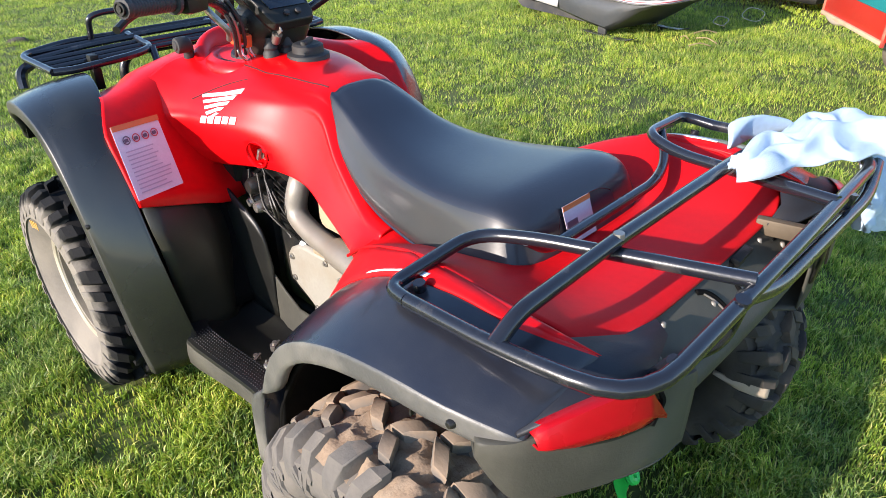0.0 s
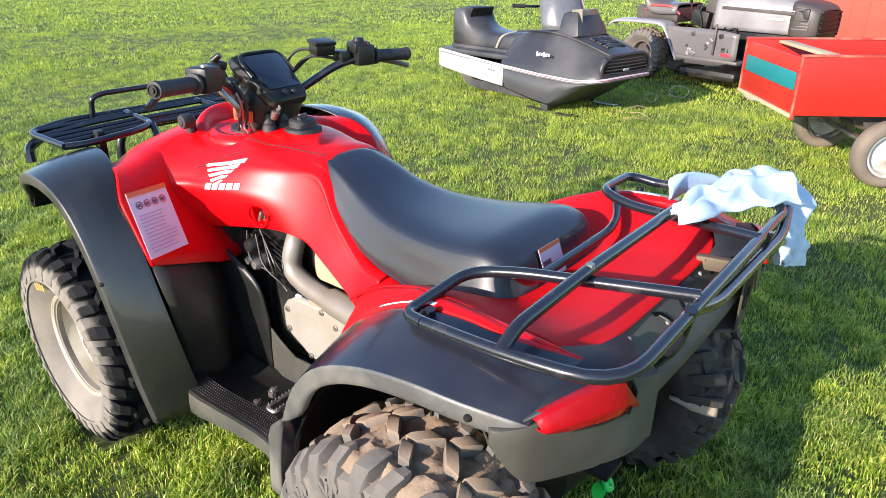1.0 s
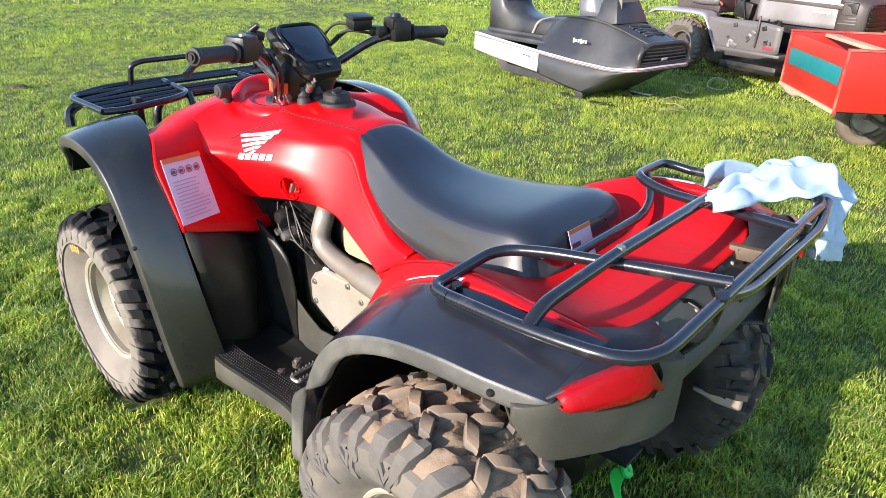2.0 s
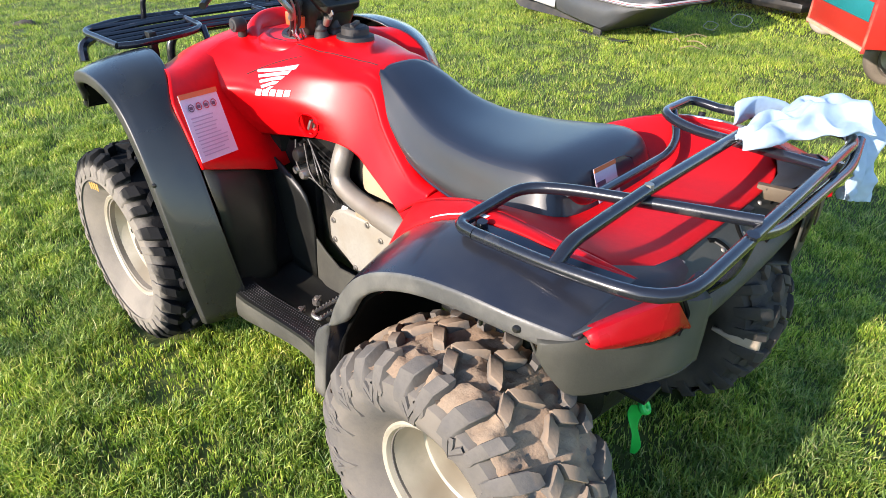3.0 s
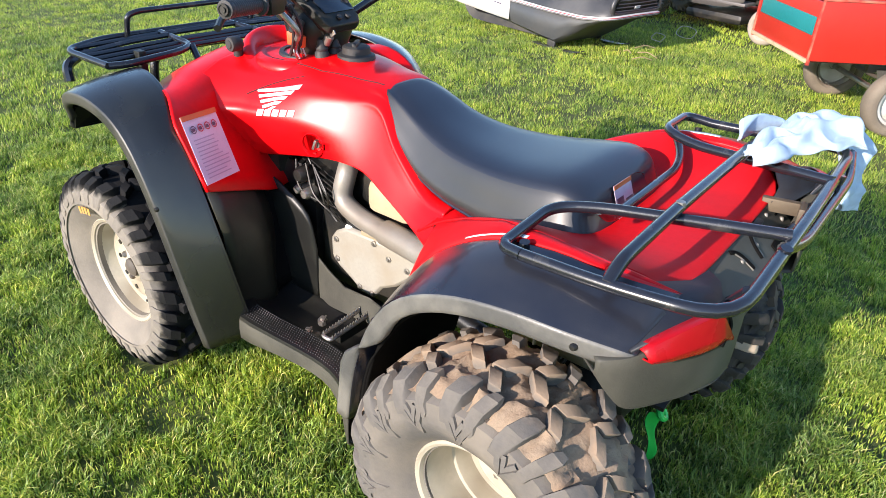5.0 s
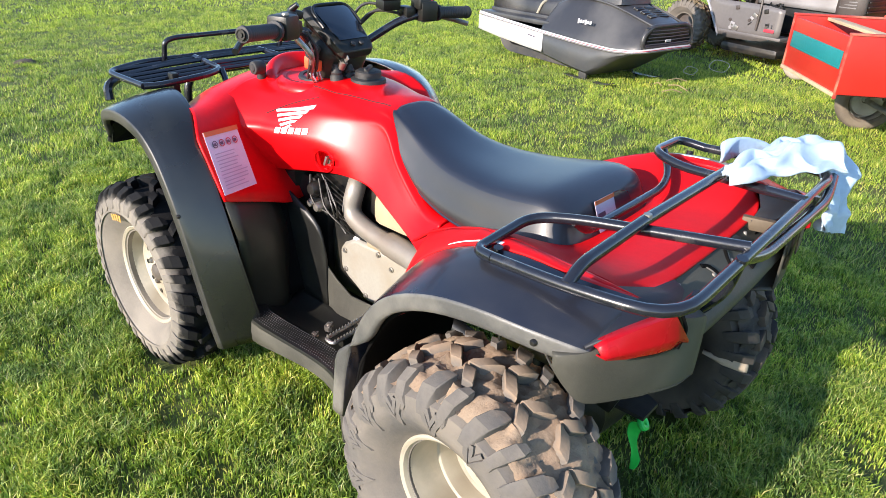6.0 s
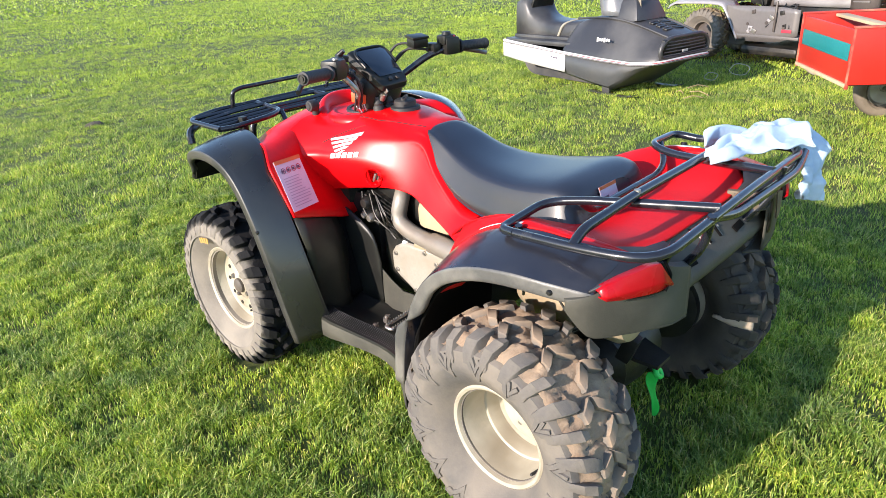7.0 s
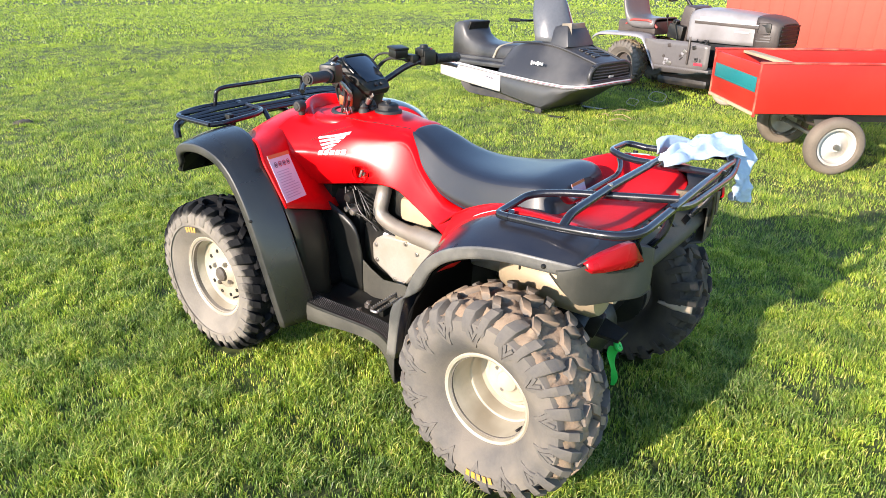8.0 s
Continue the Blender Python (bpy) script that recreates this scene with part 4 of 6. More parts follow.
barrel = part("cylinder_barrel", box((.16, .11, .20), (-.03, .19, .53), (18, 0, 0), .02), ENGINE, engine, smooth=30)
for k in range(9):
    part("cylinder_fin", box((.20, .15, .006), (-.03, .165 + .006 * k, .48 + .017 * k), (18, 0, 0), .0025), ENGINE, barrel, smooth=30)
part("cylinder_head", box((.15, .13, .07), (-.04, .20, .645), (18, 0, 0), .02), ENGINE, engine)
part("exhaust_pipe", tube([(-.04, .17, .655), (-.118, .112, .635), (-.130, .132, .545), (-.136, .050, .519), (-.146, -.07, .513), (-.160, -.16, .516), (-.19, -.32, .530), (-.20, -.50, .54)], .0275, 16, .05), EXHAUST, quad, "heat-stained exhaust header pipe")
part("heat_shield", tube([(-.144, -.05, .516), (-.160, -.16, .518), (-.190, -.30, .530)], .034, 16, .03), EXHAUST, quad)
part("muffler", lathe([(0, -.83), (.022, -.83), (.024, -.80), (.066, -.795), (.078, -.775), (.078, -.52), (.06, -.48), (.0, -.475)], 28, "y", (-.20, 0, .545)), BRASSY, quad, "round tan-weathered steel muffler")
for k in range(5):
    x = -.150 + rnd.uniform(-.015, .02)
    pts = [(x, .27 - .02 * k, .63), (x - rnd.uniform(.0, .03), .24 - .03 * k, .575 + rnd.uniform(-.02, .02)), (x + rnd.uniform(-.02, .02), .17 + rnd.uniform(-.05, .05), .52), (x + .01, .11 + rnd.uniform(-.03, .03), .49)]
    part("wiring", tube(pts, .0034, 6, .05), ENGINE, engine)
# Added dark box that closes the view through the body behind the leg shields.
part("inner_filler", box((.30, .46, .36), (0, .44, .44), (0, 0, 0), .03), ENGINE, quad)
for y, z, r in ((.235, .60, .022), (.215, .55, .016), (.245, .555, .014)):
    part("engine_boss", lathe([(0, -.024), (r * .7, -.022), (r, -.012), (r, .02)], 14, "x", (-.165, y, z)), STEEL if r < .02 else ENGINE, engine)
part("carburettor", box((.10, .09, .09), (-.06, .02, .60), (0, 0, 0), .02), ENGINE, engine)
part("intake_boot", box((.12, .15, .09), (-.075, -.045, .592), (0, 0, 0), .025), material("tan_plastic", (.42, .33, .21), .6, dirt=(.25, .18, .1), amount=.5), engine, "tan air duct")
# chassis and running gear
chassis = part("frame", tube([(-.13, .70, .40), (-.13, .30, .26), (-.13, -.45, .26), (-.13, -.75, .50), (-.13, -.86, .66)], .017, 10, .1), ENGINE, quad, "black steel frame rails")
part("frame_rail", tube([(.13, .70, .40), (.13, .30, .26), (.13, -.45, .26), (.13, -.75, .50), (.13, -.86, .66)], .017, 10, .1), ENGINE, chassis)
# Two filler boxes added inside the body to stop light passing through.
part("under_filler", box((.17, .95, .14), (0, -.28, .575), (0, 0, 0), .04), ENGINE, quad)
part("front_filler", box((.36, .40, .20), (0, .52, .66), (0, 0, 0), .05), ENGINE, quad)
part("rear_axle", cyl((-.40, -.622, .287), (.40, -.622, .287), .026, n=18), ENGINE, quad)
part("axle_case", lathe([(0, -.36), (.045, -.36), (.05, -.14), (.105, -.10), (.115, 0), (.105, .10), (.05, .14), (.045, .36), (0, .36)], 24, "x", (0, -.622, .287)), ENGINE, quad)
part("front_axle", cyl((-.42, .622, .282), (.42, .622, .282), .020, n=14), ENGINE, quad)
for sx in (-1, 1):
    part("shock_absorber", cyl((sx * .23, -.60, .32), (sx * .17, -.54, .62), .028), GUARD, quad)
    coil = bmesh.new()
    tube([Vector((sx * (.23 - .06 * t), -.60 + .06 * t, .33 + .28 * t)) + Vector((.040 * math.cos(t * 44), .040 * math.sin(t * 44), 0)) for t in (k / 90 for k in range(91))], .006, 6, 0, bm=coil)
    part("shock_spring", coil, ENGINE, quad)
    part("control_arm", tube([(sx * .14, .52, .30), (sx * .40, .622, .26), (sx * .14, .74, .30)], .013, 8, .04), ENGINE, quad)
    part("front_shock", cyl((sx * .34, .62, .30), (sx * .22, .60, .66), .03), ENGINE, quad)
    part("swing_arm", tube([(sx * .10, -.20, .34), (sx * .12, -.62, .29)], .022, 10, 0), ENGINE, quad)
part("hitch_plate", plate([(-.10, -.70, .34), (.02, -.70, .34), (-.02, -.81, .335), (-.09, -.81, .335)], .010, (0, 0, 1)), ENGINE, quad)
part("skid_bracket", box((.04, .04, .08), (-.13, -.745, .40), (20, 0, 10), .008), ENGINE, quad)


# wheels
def tyre(R, W, r_in, depth):
    """The carcass of a tyre, without its tread blocks."""
    h = W / 2
    prof = [(r_in, -h * .52), (r_in + .012, -h * .62), (r_in + .03, -h * .80), (r_in + .07, -h * .99), (R - .085, -h * 1.0), (R - .05, -h * .96), (R - depth - .012, -h * .84), (R - depth, -h * .6), (R - depth + .003, 0)]
    prof = prof + [(r, -x) for r, x in prof[-2::-1]]
    prof += [(r_in - .01, h * .5), (r_in - .01, -h * .5), prof[0]]
    return lathe(prof, 72, "x")


def tread_block(stations, half):
    """One block; stations: place across, turn, base radius, top radius, relative width."""
    bm = bmesh.new()
    rows = []
    for x, th, rb, rt, k in stations:
        row = []
        for da, r in ((-half * k, rb), (-half * k * .90, rt - .002), (-half * k * .80, rt), (half * k * .80, rt), (half * k * .90, rt - .002), (half * k, rb)):
            row.append(bm.verts.new((x, r * math.cos(th + da), r * math.sin(th + da))))
        rows.append(row)
    for a, b in zip(rows, rows[1:]):
        for i in range(5):
            bm.faces.new((a[i], a[i + 1], b[i + 1], b[i]))
    bm.faces.new(rows[0][::-1])
    bm.faces.new(rows[-1])
    return bm


def tread(wheel_ob, R, W, lugs, depth, chunk, mat, spin):
    """Tread blocks round a wheel: slanting centre bars, shoulder blocks and side biters, each one a part."""
    h = W / 2
    rb = R - depth - .004
    step = 2 * math.pi / lugs
    rr = random.Random(12)
    for s in (-1, 1):
        kinds = (
            [(s * h * -.13, -step * .26, rb, R - .003, .94), (s * h * -.07, -step * .22, rb, R, 1), (s * h * .12, -step * .07, rb, R, 1), (s * h * .17, -step * .03, rb, R - .003, .92)],
            [(s * h * .20, step * .22, rb, R - .004, .92), (s * h * .25, step * .24, rb, R - .001, 1), (s * h * .44, step * .35, rb, R - .002, 1), (s * h * .49, step * .38, rb, R - .005, .90)],
            [(s * h * .50, step * .16, rb, R - .005, .60), (s * h * .64, step * .10, rb - .004, R - .004, 1), (s * h * .86, step * .02, rb - .020, R - .016, 1.05), (s * h * .97, -step * .03, R - .058, R - .040, 1.0), (s * h * 1.015, -step * .05, R - .074, R - .060, .80)],
            [(s * h * .56, step * .58, rb, R - .008, .60), (s * h * .70, step * .54, rb - .008, R - .008, 1), (s * h * .90, step * .47, rb - .028, R - .024, 1), (s * h * 1.0, step * .42, R - .070, R - .052, .9), (s * h * 1.015, step * .40, R - .078, R - .064, .7)])
        for kind, wide in zip(kinds, (.80, .72, .92, .72)):
            first = part("tread_block", tread_block(kind, chunk * wide), mat, wheel_ob, smooth=30)
            t0 = step / 2 if s > 0 else 0
            for k in range(lugs):
                ob = first if k == 0 else new("tread_block", first.data)
                ob.parent = wheel_ob
                ob.rotation_euler = (t0 + spin + k * step + rr.uniform(-.018, .018), 0, 0)


def sidewall_ridge(line, half, base, proud, sx):
    """A raised flat rib on a sidewall, along a line of (radius, turn); base: place of the wall at a radius."""
    pts = [Vector((r * math.cos(a), r * math.sin(a))) for r, a in line]
    rows = []
    for i, p in enumerate(pts):
        a = (p - pts[max(i - 1, 0)] if i else pts[1] - p).normalized()
        b = (pts[min(i + 1, len(pts) - 1)] - p if i < len(pts) - 1 else p - pts[i - 1]).normalized()
        d = (a + b).normalized()
        n = Vector((-d.y, d.x)) / max(.55, d.dot(a))
        row = []
        for k, out in ((-1, -.003), (-.7, proud), (.7, proud), (1, -.003)):
            q = p + n * half * k
            row.append((sx * (base(q.length) + out), q.x, q.y))
        rows.append(row)
    bm = loft(rows)
    return bm


def wheel(name, at, sx, R, W, r_in, lugs, depth, chunk, mat, rim_prof, label, holes, spin=0.0):
    rim = lathe(rim_prof, 56, "x")
    for v in rim.verts:
        v.co.x *= sx
    ob = part(name, rim, RIM, quad, label, smooth=30)
    ob.matrix_basis = pose(*at)
    part("tyre", tyre(R, W, r_in, depth), mat, ob, "knobbly rubber tyre with dried mud" if R > .3005 else "knobbly black rubber tyre", smooth=35)
    tread(ob, R, W, lugs, depth, chunk, mat, spin)
    face = [p for p in rim_prof if p[0] < .09][0][1]
    for k in range(4):
        a = 2 * math.pi * k / 4 + .5
        part("wheel_nut", lathe([(0, .014 * sx), (.007, .014 * sx), (.010, .008 * sx), (.010, -.004 * sx)], 6, "x", (sx * (face + .001), .048 * math.cos(a), .048 * math.sin(a))), STEEL, ob)
    part("hub_cap", lathe([(0, sx * .026), (.018, sx * .025), (.027, sx * .018), (.029, -.01 * sx)], 18, "x", (sx * face, 0, 0)), HUB_DUST, ob, "dusty brown hub cap")
    for k in range(holes):
        a = 2 * math.pi * k / holes
        part("vent_hole", lathe([(0, sx * .0015), (.0075, sx * .0015), (.0075, -.004 * sx)], 12, "x", (sx * (face + .0005), .088 * math.cos(a), .088 * math.sin(a))), ENGINE, ob)
    part("brake_drum", lathe([(0, -.085 * sx), (.10, -.085 * sx), (.125, -.10 * sx), (.125, -.125 * sx), (.05, -.14 * sx), (0, -.14 * sx)], 28, "x"), ENGINE, ob)
    lip = rim_prof[3]
    part("valve", cyl((sx * (lip[1] - .03), -.105, -.06), (sx * (lip[1] - .004), -.102, -.058), .004, n=8), RUBBER, ob)
    return ob


REAR_RIM = [(r * .87, x) for r, x in [(.140, -.10), (.150, .060), (.160, .066), (.161, .072), (.156, .076), (.148, .072), (.141, .055), (.138, .02), (.135, -.020), (.130, -.024), (.128, -.030), (.126, -.066), (.118, -.076), (.108, -.078), (.101, -.064), (.094, -.056), (.086, -.055), (.080, -.050), (.052, -.050), (.040, -.045), (.034, -.036), (0, -.034)]]
FRONT_RIM = [(.145, -.08), (.150, .045), (.160, .050), (.161, .056), (.156, .060), (.148, .055), (.142, .035), (.134, .006), (.118, .000), (.104, .010), (.086, .012), (.060, .010), (.050, .016), (.036, .020), (0, .022)]
for sx in (-1, 1):
    wheel("rear_wheel", (-.452 if sx < 0 else .440, -.622 if sx < 0 else -.606, .291), sx, .302, .246, .133, 14, .030, .071, TYRE_REAR if sx < 0 else TYRE_SHADED, REAR_RIM, "cream painted steel rear wheel, dusty", 0, .1)
    wheel("front_wheel", (sx * .470, .622, .293), sx, .300, .200, .152, 15, .028, .072, TYRE_FRONT, FRONT_RIM, "cream painted steel front wheel with vent holes", 10, .05)
far_wheel = [o for o in quad.children if o.name.startswith("rear_wheel") and "house" not in o.name and o.location.x > 0][0]
# Narrow pale slab along the far tyre's inner shoulder.
slab = sheet([[(-.119 + d, y, z - h), (-.128 + d, y - .002, z), (-.119 + d, y, z + h)] for y, z, h, d in ((-.172, .010, .003, .004), (-.205, .008, .007, .003), (-.238, .006, .017, .006), (-.266, .002, .022, .016), (-.284, .000, .014, .030))], 2)
part("pale_strip", slab, PALE_STRIP, far_wheel, "pale raised strip on the tyre's shoulder", solid=.006, smooth=60)
# raised chevrons on the rear sidewalls
wall_at = lambda r: float(np.interp(r, (.163, .203, .217, .252, .270), (.098, .1218, .123, .1181, .1033)))
for ob in [o for o in quad.children if o.name.startswith("rear_wheel") and "house" not in o.name]:
    sx = 1 if ob.location.x > 0 else -1
    step = 2 * math.pi / 14
    first = None
    for k in range(14):
        if first is None:
            ridge = None
            for low, wide, half in ((.192, 1.0, .0075), (.218, .46, .0060)):
                line = [(.246, step * (.18 - .25 * wide)), (low * .5 + .123, step * (.18 - .125 * wide)), (low, step * .18), (low * .5 + .123, step * (.18 + .125 * wide)), (.246, step * (.18 + .25 * wide))]
                rib = sidewall_ridge(line, half, wall_at, .0048, sx)
                ridge = rib if ridge is None else merge(ridge, rib)
            first = part("sidewall_ridge", ridge, TYRE_REAR if sx < 0 else TYRE_SHADED, ob, smooth=40)
            rib_ob = first
        else:
            rib_ob = new("sidewall_ridge", first.data)
            rib_ob.parent = ob
        rib_ob.rotation_euler = (k * step + .1 + (step / 2 if sx > 0 else 0), 0, 0)
# orange paint marks on the near sidewalls, as plain bars
for (wy, wz, xs, r, a0, n) in ((-.622, .291, -.5785, .222, -1.85, 5), (.622, .293, -.572, .200, 1.25, 4)):
    for k in range(n):
        a = a0 + k * .085
        c = Vector((xs, wy + r * math.cos(a), wz + r * math.sin(a)))
        rad = Vector((0, math.cos(a), math.sin(a)))
        tan = Vector((0, -math.sin(a), math.cos(a)))
        part("sidewall_mark", plate([c + rad * .010 - tan * .006, c + rad * .010 + tan * .006, c - rad * .010 + tan * .006, c - rad * .010 - tan * .006], .001, (-1, 0, 0)), MARK, quad)

# ---- cloth on the rack ----
def crease(p, size):
    """Sharp-edged folds, from 0 to 1."""
    return 1 - min(1, abs(noise.noise(p * (1 / size))) * 2.0) ** 1.3


def towel():
    """A cloth bunched over the far rear corner, with one end hanging outside it."""
    path = [(.130, -.785, .850), (.20, -.808, .862), (.275, -.832, .868), (.345, -.858, .872), (.405, -.888, .874), (.440, -.918, .862), (.448, -.942, .820), (.444, -.950, .770), (.436, -.953, .722), (.430, -.951, .684)]
    half = [.014, .044, .058, .068, .072, .070, .070, .072, .070, .058]
    rows = []
    fine = smoothstep_rows([[p, (w, 0, 0)] for p, w in zip(path, half)], 9)
    for i, (p, w) in enumerate(fine):
        p, w = Vector(p), w[0]
        f = i / (len(fine) - 1)
        hang = min(1, max(0, (f - .48) / .14))
        row = []
        for j in range(37):
            s = j / 36 * 2 - 1
            q = Vector((f * .62, s * .11, 3.7))
            fold = .022 * (crease(q, .15) - .5) + .010 * (crease(q + Vector((5, 2, 0)), .055) - .5) + .008 * math.sin(s * 5.5 + f * 7)
            edge = .018 * noise.noise(Vector((f * 11, s * 1.5, 9))) * (1 - .80 * hang)
            top = p + Vector((.42, .90, 0)) * (w * s + edge) + Vector((edge, 0, fold + .014 - abs(s) ** 3 * .030))
            low = p + Vector((.93, -.22, 0)) * (w * s * 1.0 + edge) + Vector((fold * .3, -fold * 1.1, edge * .8 - .016 * s))
            row.append(tuple(top.lerp(low, hang)))
        rows.append(row)
    return loft(rows)


cloth = part("cloth", towel(), CLOTH, None, solid=.005, smooth=180)
tagged(cloth, "crumpled pale blue microfibre cloth draped over the rear rack corner", "cloth")
flap2 = []
for i in range(19):
    v = i / 18
    row = []
    for j in range(19):
        u = j / 18
        q = Vector((u * .12, v * .12, 1.1))
        c = .012 * (crease(q, .10) - .5)
        row.append((.205 + .045 * u + .11 * v + c, -.738 - .055 * v + .045 * (1 - u) * v - c, .850 + .050 * math.sin(u * 2.9) * (1 - .35 * v) + c))
    flap2.append(row)
part("cloth_fold", loft(flap2), CLOTH, cloth, solid=.005, smooth=180)

# ---- green tape on the hitch ----
rows = []
for k in range(15):
    f = k / 14
    c = Vector((-.076 + .012 * f, -.796 + .008 * math.sin(f * 6), .314 - .150 * f))
    a = 1.95 + .35 * math.sin(f * 4)
    w = (.013 + .005 * math.sin(f * 7 + 1)) * (1 - .75 * max(0, f - .7) / .3)
    rows.append([tuple(c + Vector((math.cos(a), math.sin(a), 0)) * w * s + Vector((0, .006 * (1 - s * s), 0))) for s in (-1, 0, 1)])
tape = tagged(part("marking_tape", loft(rows), TAPE, None, solid=.001, sub=1, smooth=180), "bright green plastic tape tied to the hitch", "tape")
part("knot", tube([(-.076, -.796, .330), (-.086, -.808, .314), (-.070, -.814, .306), (-.060, -.802, .318)], .008, 8, .01, closed=True), TAPE, tape)


# ---- dried earth between the tread blocks of the rear tyres ----
EARTH = material("dried_earth", (0.25, 0.175, 0.115), 0.95, dirt=(0.33, 0.25, 0.17), amount=.7, scale=60, bump=.8, bump_scale=150)
for ob in [o for o in quad.children if o.name.startswith("rear_wheel") and "house" not in o.name]:
    rows = []
    for k in range(220):
        a = 2 * math.pi * k / 220
        row = []
        for j in range(25):
            x = -.108 + .216 * j / 24
            q = Vector((x * 9 + ob.location.x, math.cos(a) * 3.2, math.sin(a) * 3.2))
            lump = .5 * noise.noise(q * 1.6) + .6 * noise.noise(q * 4.1) + .45 * noise.noise(q * 9.3)
            r = .2755 + .019 * max(-.5, lump + .32) - 3.2 * max(0, abs(x) - .05) ** 2 - .30 * max(0, abs(x) - .082)
            row.append((x, r * math.cos(a), r * math.sin(a)))
        rows.append(row)
    rows.append(rows[0])
    # The far wheel's earth takes the darker tyre colour, shade included.
    tagged(part("dried_mud", loft(rows), EARTH if ob.location.x < 0 else TYRE_SHADED, ob, smooth=50), "dry brown earth caked between the tread blocks", kind="stuff")

# ---- the snowmobile ----
SLED_BLACK = material("sled_black", (0.026, 0.026, 0.029), 0.40, dirt=(0.085, 0.082, 0.078), amount=0.8, scale=8, bump=0.06, bump_scale=90)
SLED_GREY = material("sled_grey_pan", (0.052, 0.055, 0.060), 0.45, dirt=(0.085, 0.08, 0.07), amount=0.6, scale=9, bump=0.1)
SLED_WHITE = material("sled_white", (0.55, 0.54, 0.53), 0.45, dirt=(0.36, 0.33, 0.31), amount=0.5, scale=10)
SMOKE = material("smoked_screen", (0.10, 0.105, 0.115), 0.20, dirt=(0.20, 0.20, 0.20), amount=0.5, scale=10)
BEIGE = material("beige_metal", (0.20, 0.17, 0.13), 0.5, 0.2, dirt=(0.22, 0.18, 0.13), amount=0.5, scale=20)
SLED_AT, SLED_TURN = (4.58, 2.37, 0.0), 168.5
sled = thing("snowmobile", "old black and white snowmobile parked on the grass", "snowmobile", "", SLED_AT, SLED_TURN)


def ring(points, y):
    return [(x, y, z) for x, z in points]


# belly pan and tunnel sides
pan_rows = []
for y, w, zb, zt in ((-.93, .36, .24, .40), (-.6, .385, .21, .38), (.0, .40, .120, .345), (.35, .405, .070, .33), (.56, .40, .045, .325), (.74, .395, .15, .32), (.90, .385, .25, .322), (1.02, .365, .295, .332), (1.075, .335, .315, .340), (1.105, .285, .328, .346), (1.112, .0001, .335, .350)):
    half = [(0, zb), (w * .80, zb), (w * .92, zb + (zt - zb) * .12), (w * .99, zb + (zt - zb) * .4), (w, zt)]
    pan_rows.append(mirrored([(x, y, z) for x, z in half]))
part("belly_pan", loft(pan_rows), SLED_GREY, sled, "grey moulded belly pan", solid=.006, smooth=35)
for sx in (-1, 1):
    side = [[(sx * (.392 + .012 * t), y, z) for z in (zb, zb + .08, zt)] for t, (y, zb, zt) in zip((0, .4, .8, 1), ((-.95, .235, .375), (-.6, .20, .355), (-.25, .175, .340), (.02, .160, .325)))]
    panel = part("side_panel", sheet(side, 2), SLED_WHITE, sled, "white side panel", solid=.005, smooth=60)
    part("trim_strip", tube([(sx * .375, -.955, .392), (sx * .402, -.6, .376), (sx * .415, .0, .345), (sx * .42, .5, .325), (sx * .408, .86, .318), (sx * .375, 1.06, .334), (sx * .30, 1.122, .344), (0, 1.135, .350)], .017, 8, .05), SLED_WHITE, sled)
    for dz in (.005, -.006):
        part("trim_line", tube([(sx * (.375 + .013), -.955, .392 + dz), (sx * .4155, -.6, .376 + dz), (sx * .4285, .0, .345 + dz), (sx * .4355, .5, .325 + dz), (sx * .4235, .86, .318 + dz), (sx * .388, 1.070, .334 + dz), (sx * .306, 1.138, .344 + dz), (0, 1.151, .350 + dz)], .0032, 6, .06), REDINK if dz > 0 else INK, sled)
    part("side_reflector", box((.006, .05, .03), (sx * .392, -.86, .345), (0, 0, 0), .002), LENS, sled)
    for k in range(3):
        part("panel_print", box((.003, .025, .014), (sx * .408, -.10 - .035 * k, .285 + .003 * k), (0, 0, 0), .001), INK, panel)
# hood
hood_rows = []
for y, w, z0, zt in ((-.02, .395, .36, .60), (.12, .40, .35, .655), (.35, .405, .34, .69), (.60, .40, .33, .675), (.82, .392, .33, .625), (.98, .375, .340, .580), (1.06, .350, .348, .555), (1.100, .320, .352, .540)):
    half = [(0, zt), (w * .30, zt - .004), (w * .50, zt - .018), (w * .58, zt - .042), (w * .80, z0 + (zt - z0) * .48), (w * .96, z0 + (zt - z0) * .14), (w, z0)]
    hood_rows.append(mirrored([(x, y, z) for x, z in half]))
hood = part("hood", sheet(hood_rows, 3), SLED_BLACK, sled, "black fibreglass hood, dusty", solid=.006, smooth=180)
part("nose_grille", box((.60, .03, .160), (0, 1.092, .450), (-8, 0, 0), .03), ENGINE, hood, "black nose grille")
part("grille_frame", tube([(-.325, 1.098, .372), (.325, 1.098, .372), (.320, 1.102, .480), (.22, 1.104, .536), (-.22, 1.104, .536), (-.320, 1.102, .480)], .020, 10, .06, closed=True), SLED_BLACK, hood)
for k in range(5):
    part("grille_bar", tube([(-.30 + .015 * k, 1.112, .395 + .027 * k), (0, 1.118, .392 + .027 * k), (.30 - .015 * k, 1.112, .395 + .027 * k)], .0055, 6, .05), SLED_GREY, hood)
part("grille_emblem", box((.07, .006, .022), (.02, 1.124, .415), (-8, 0, 0), .002), SLED_WHITE, hood)
hood_top = lambda y: float(np.interp(y, (.60, .82, .98, 1.10), (.675, .625, .580, .540)))
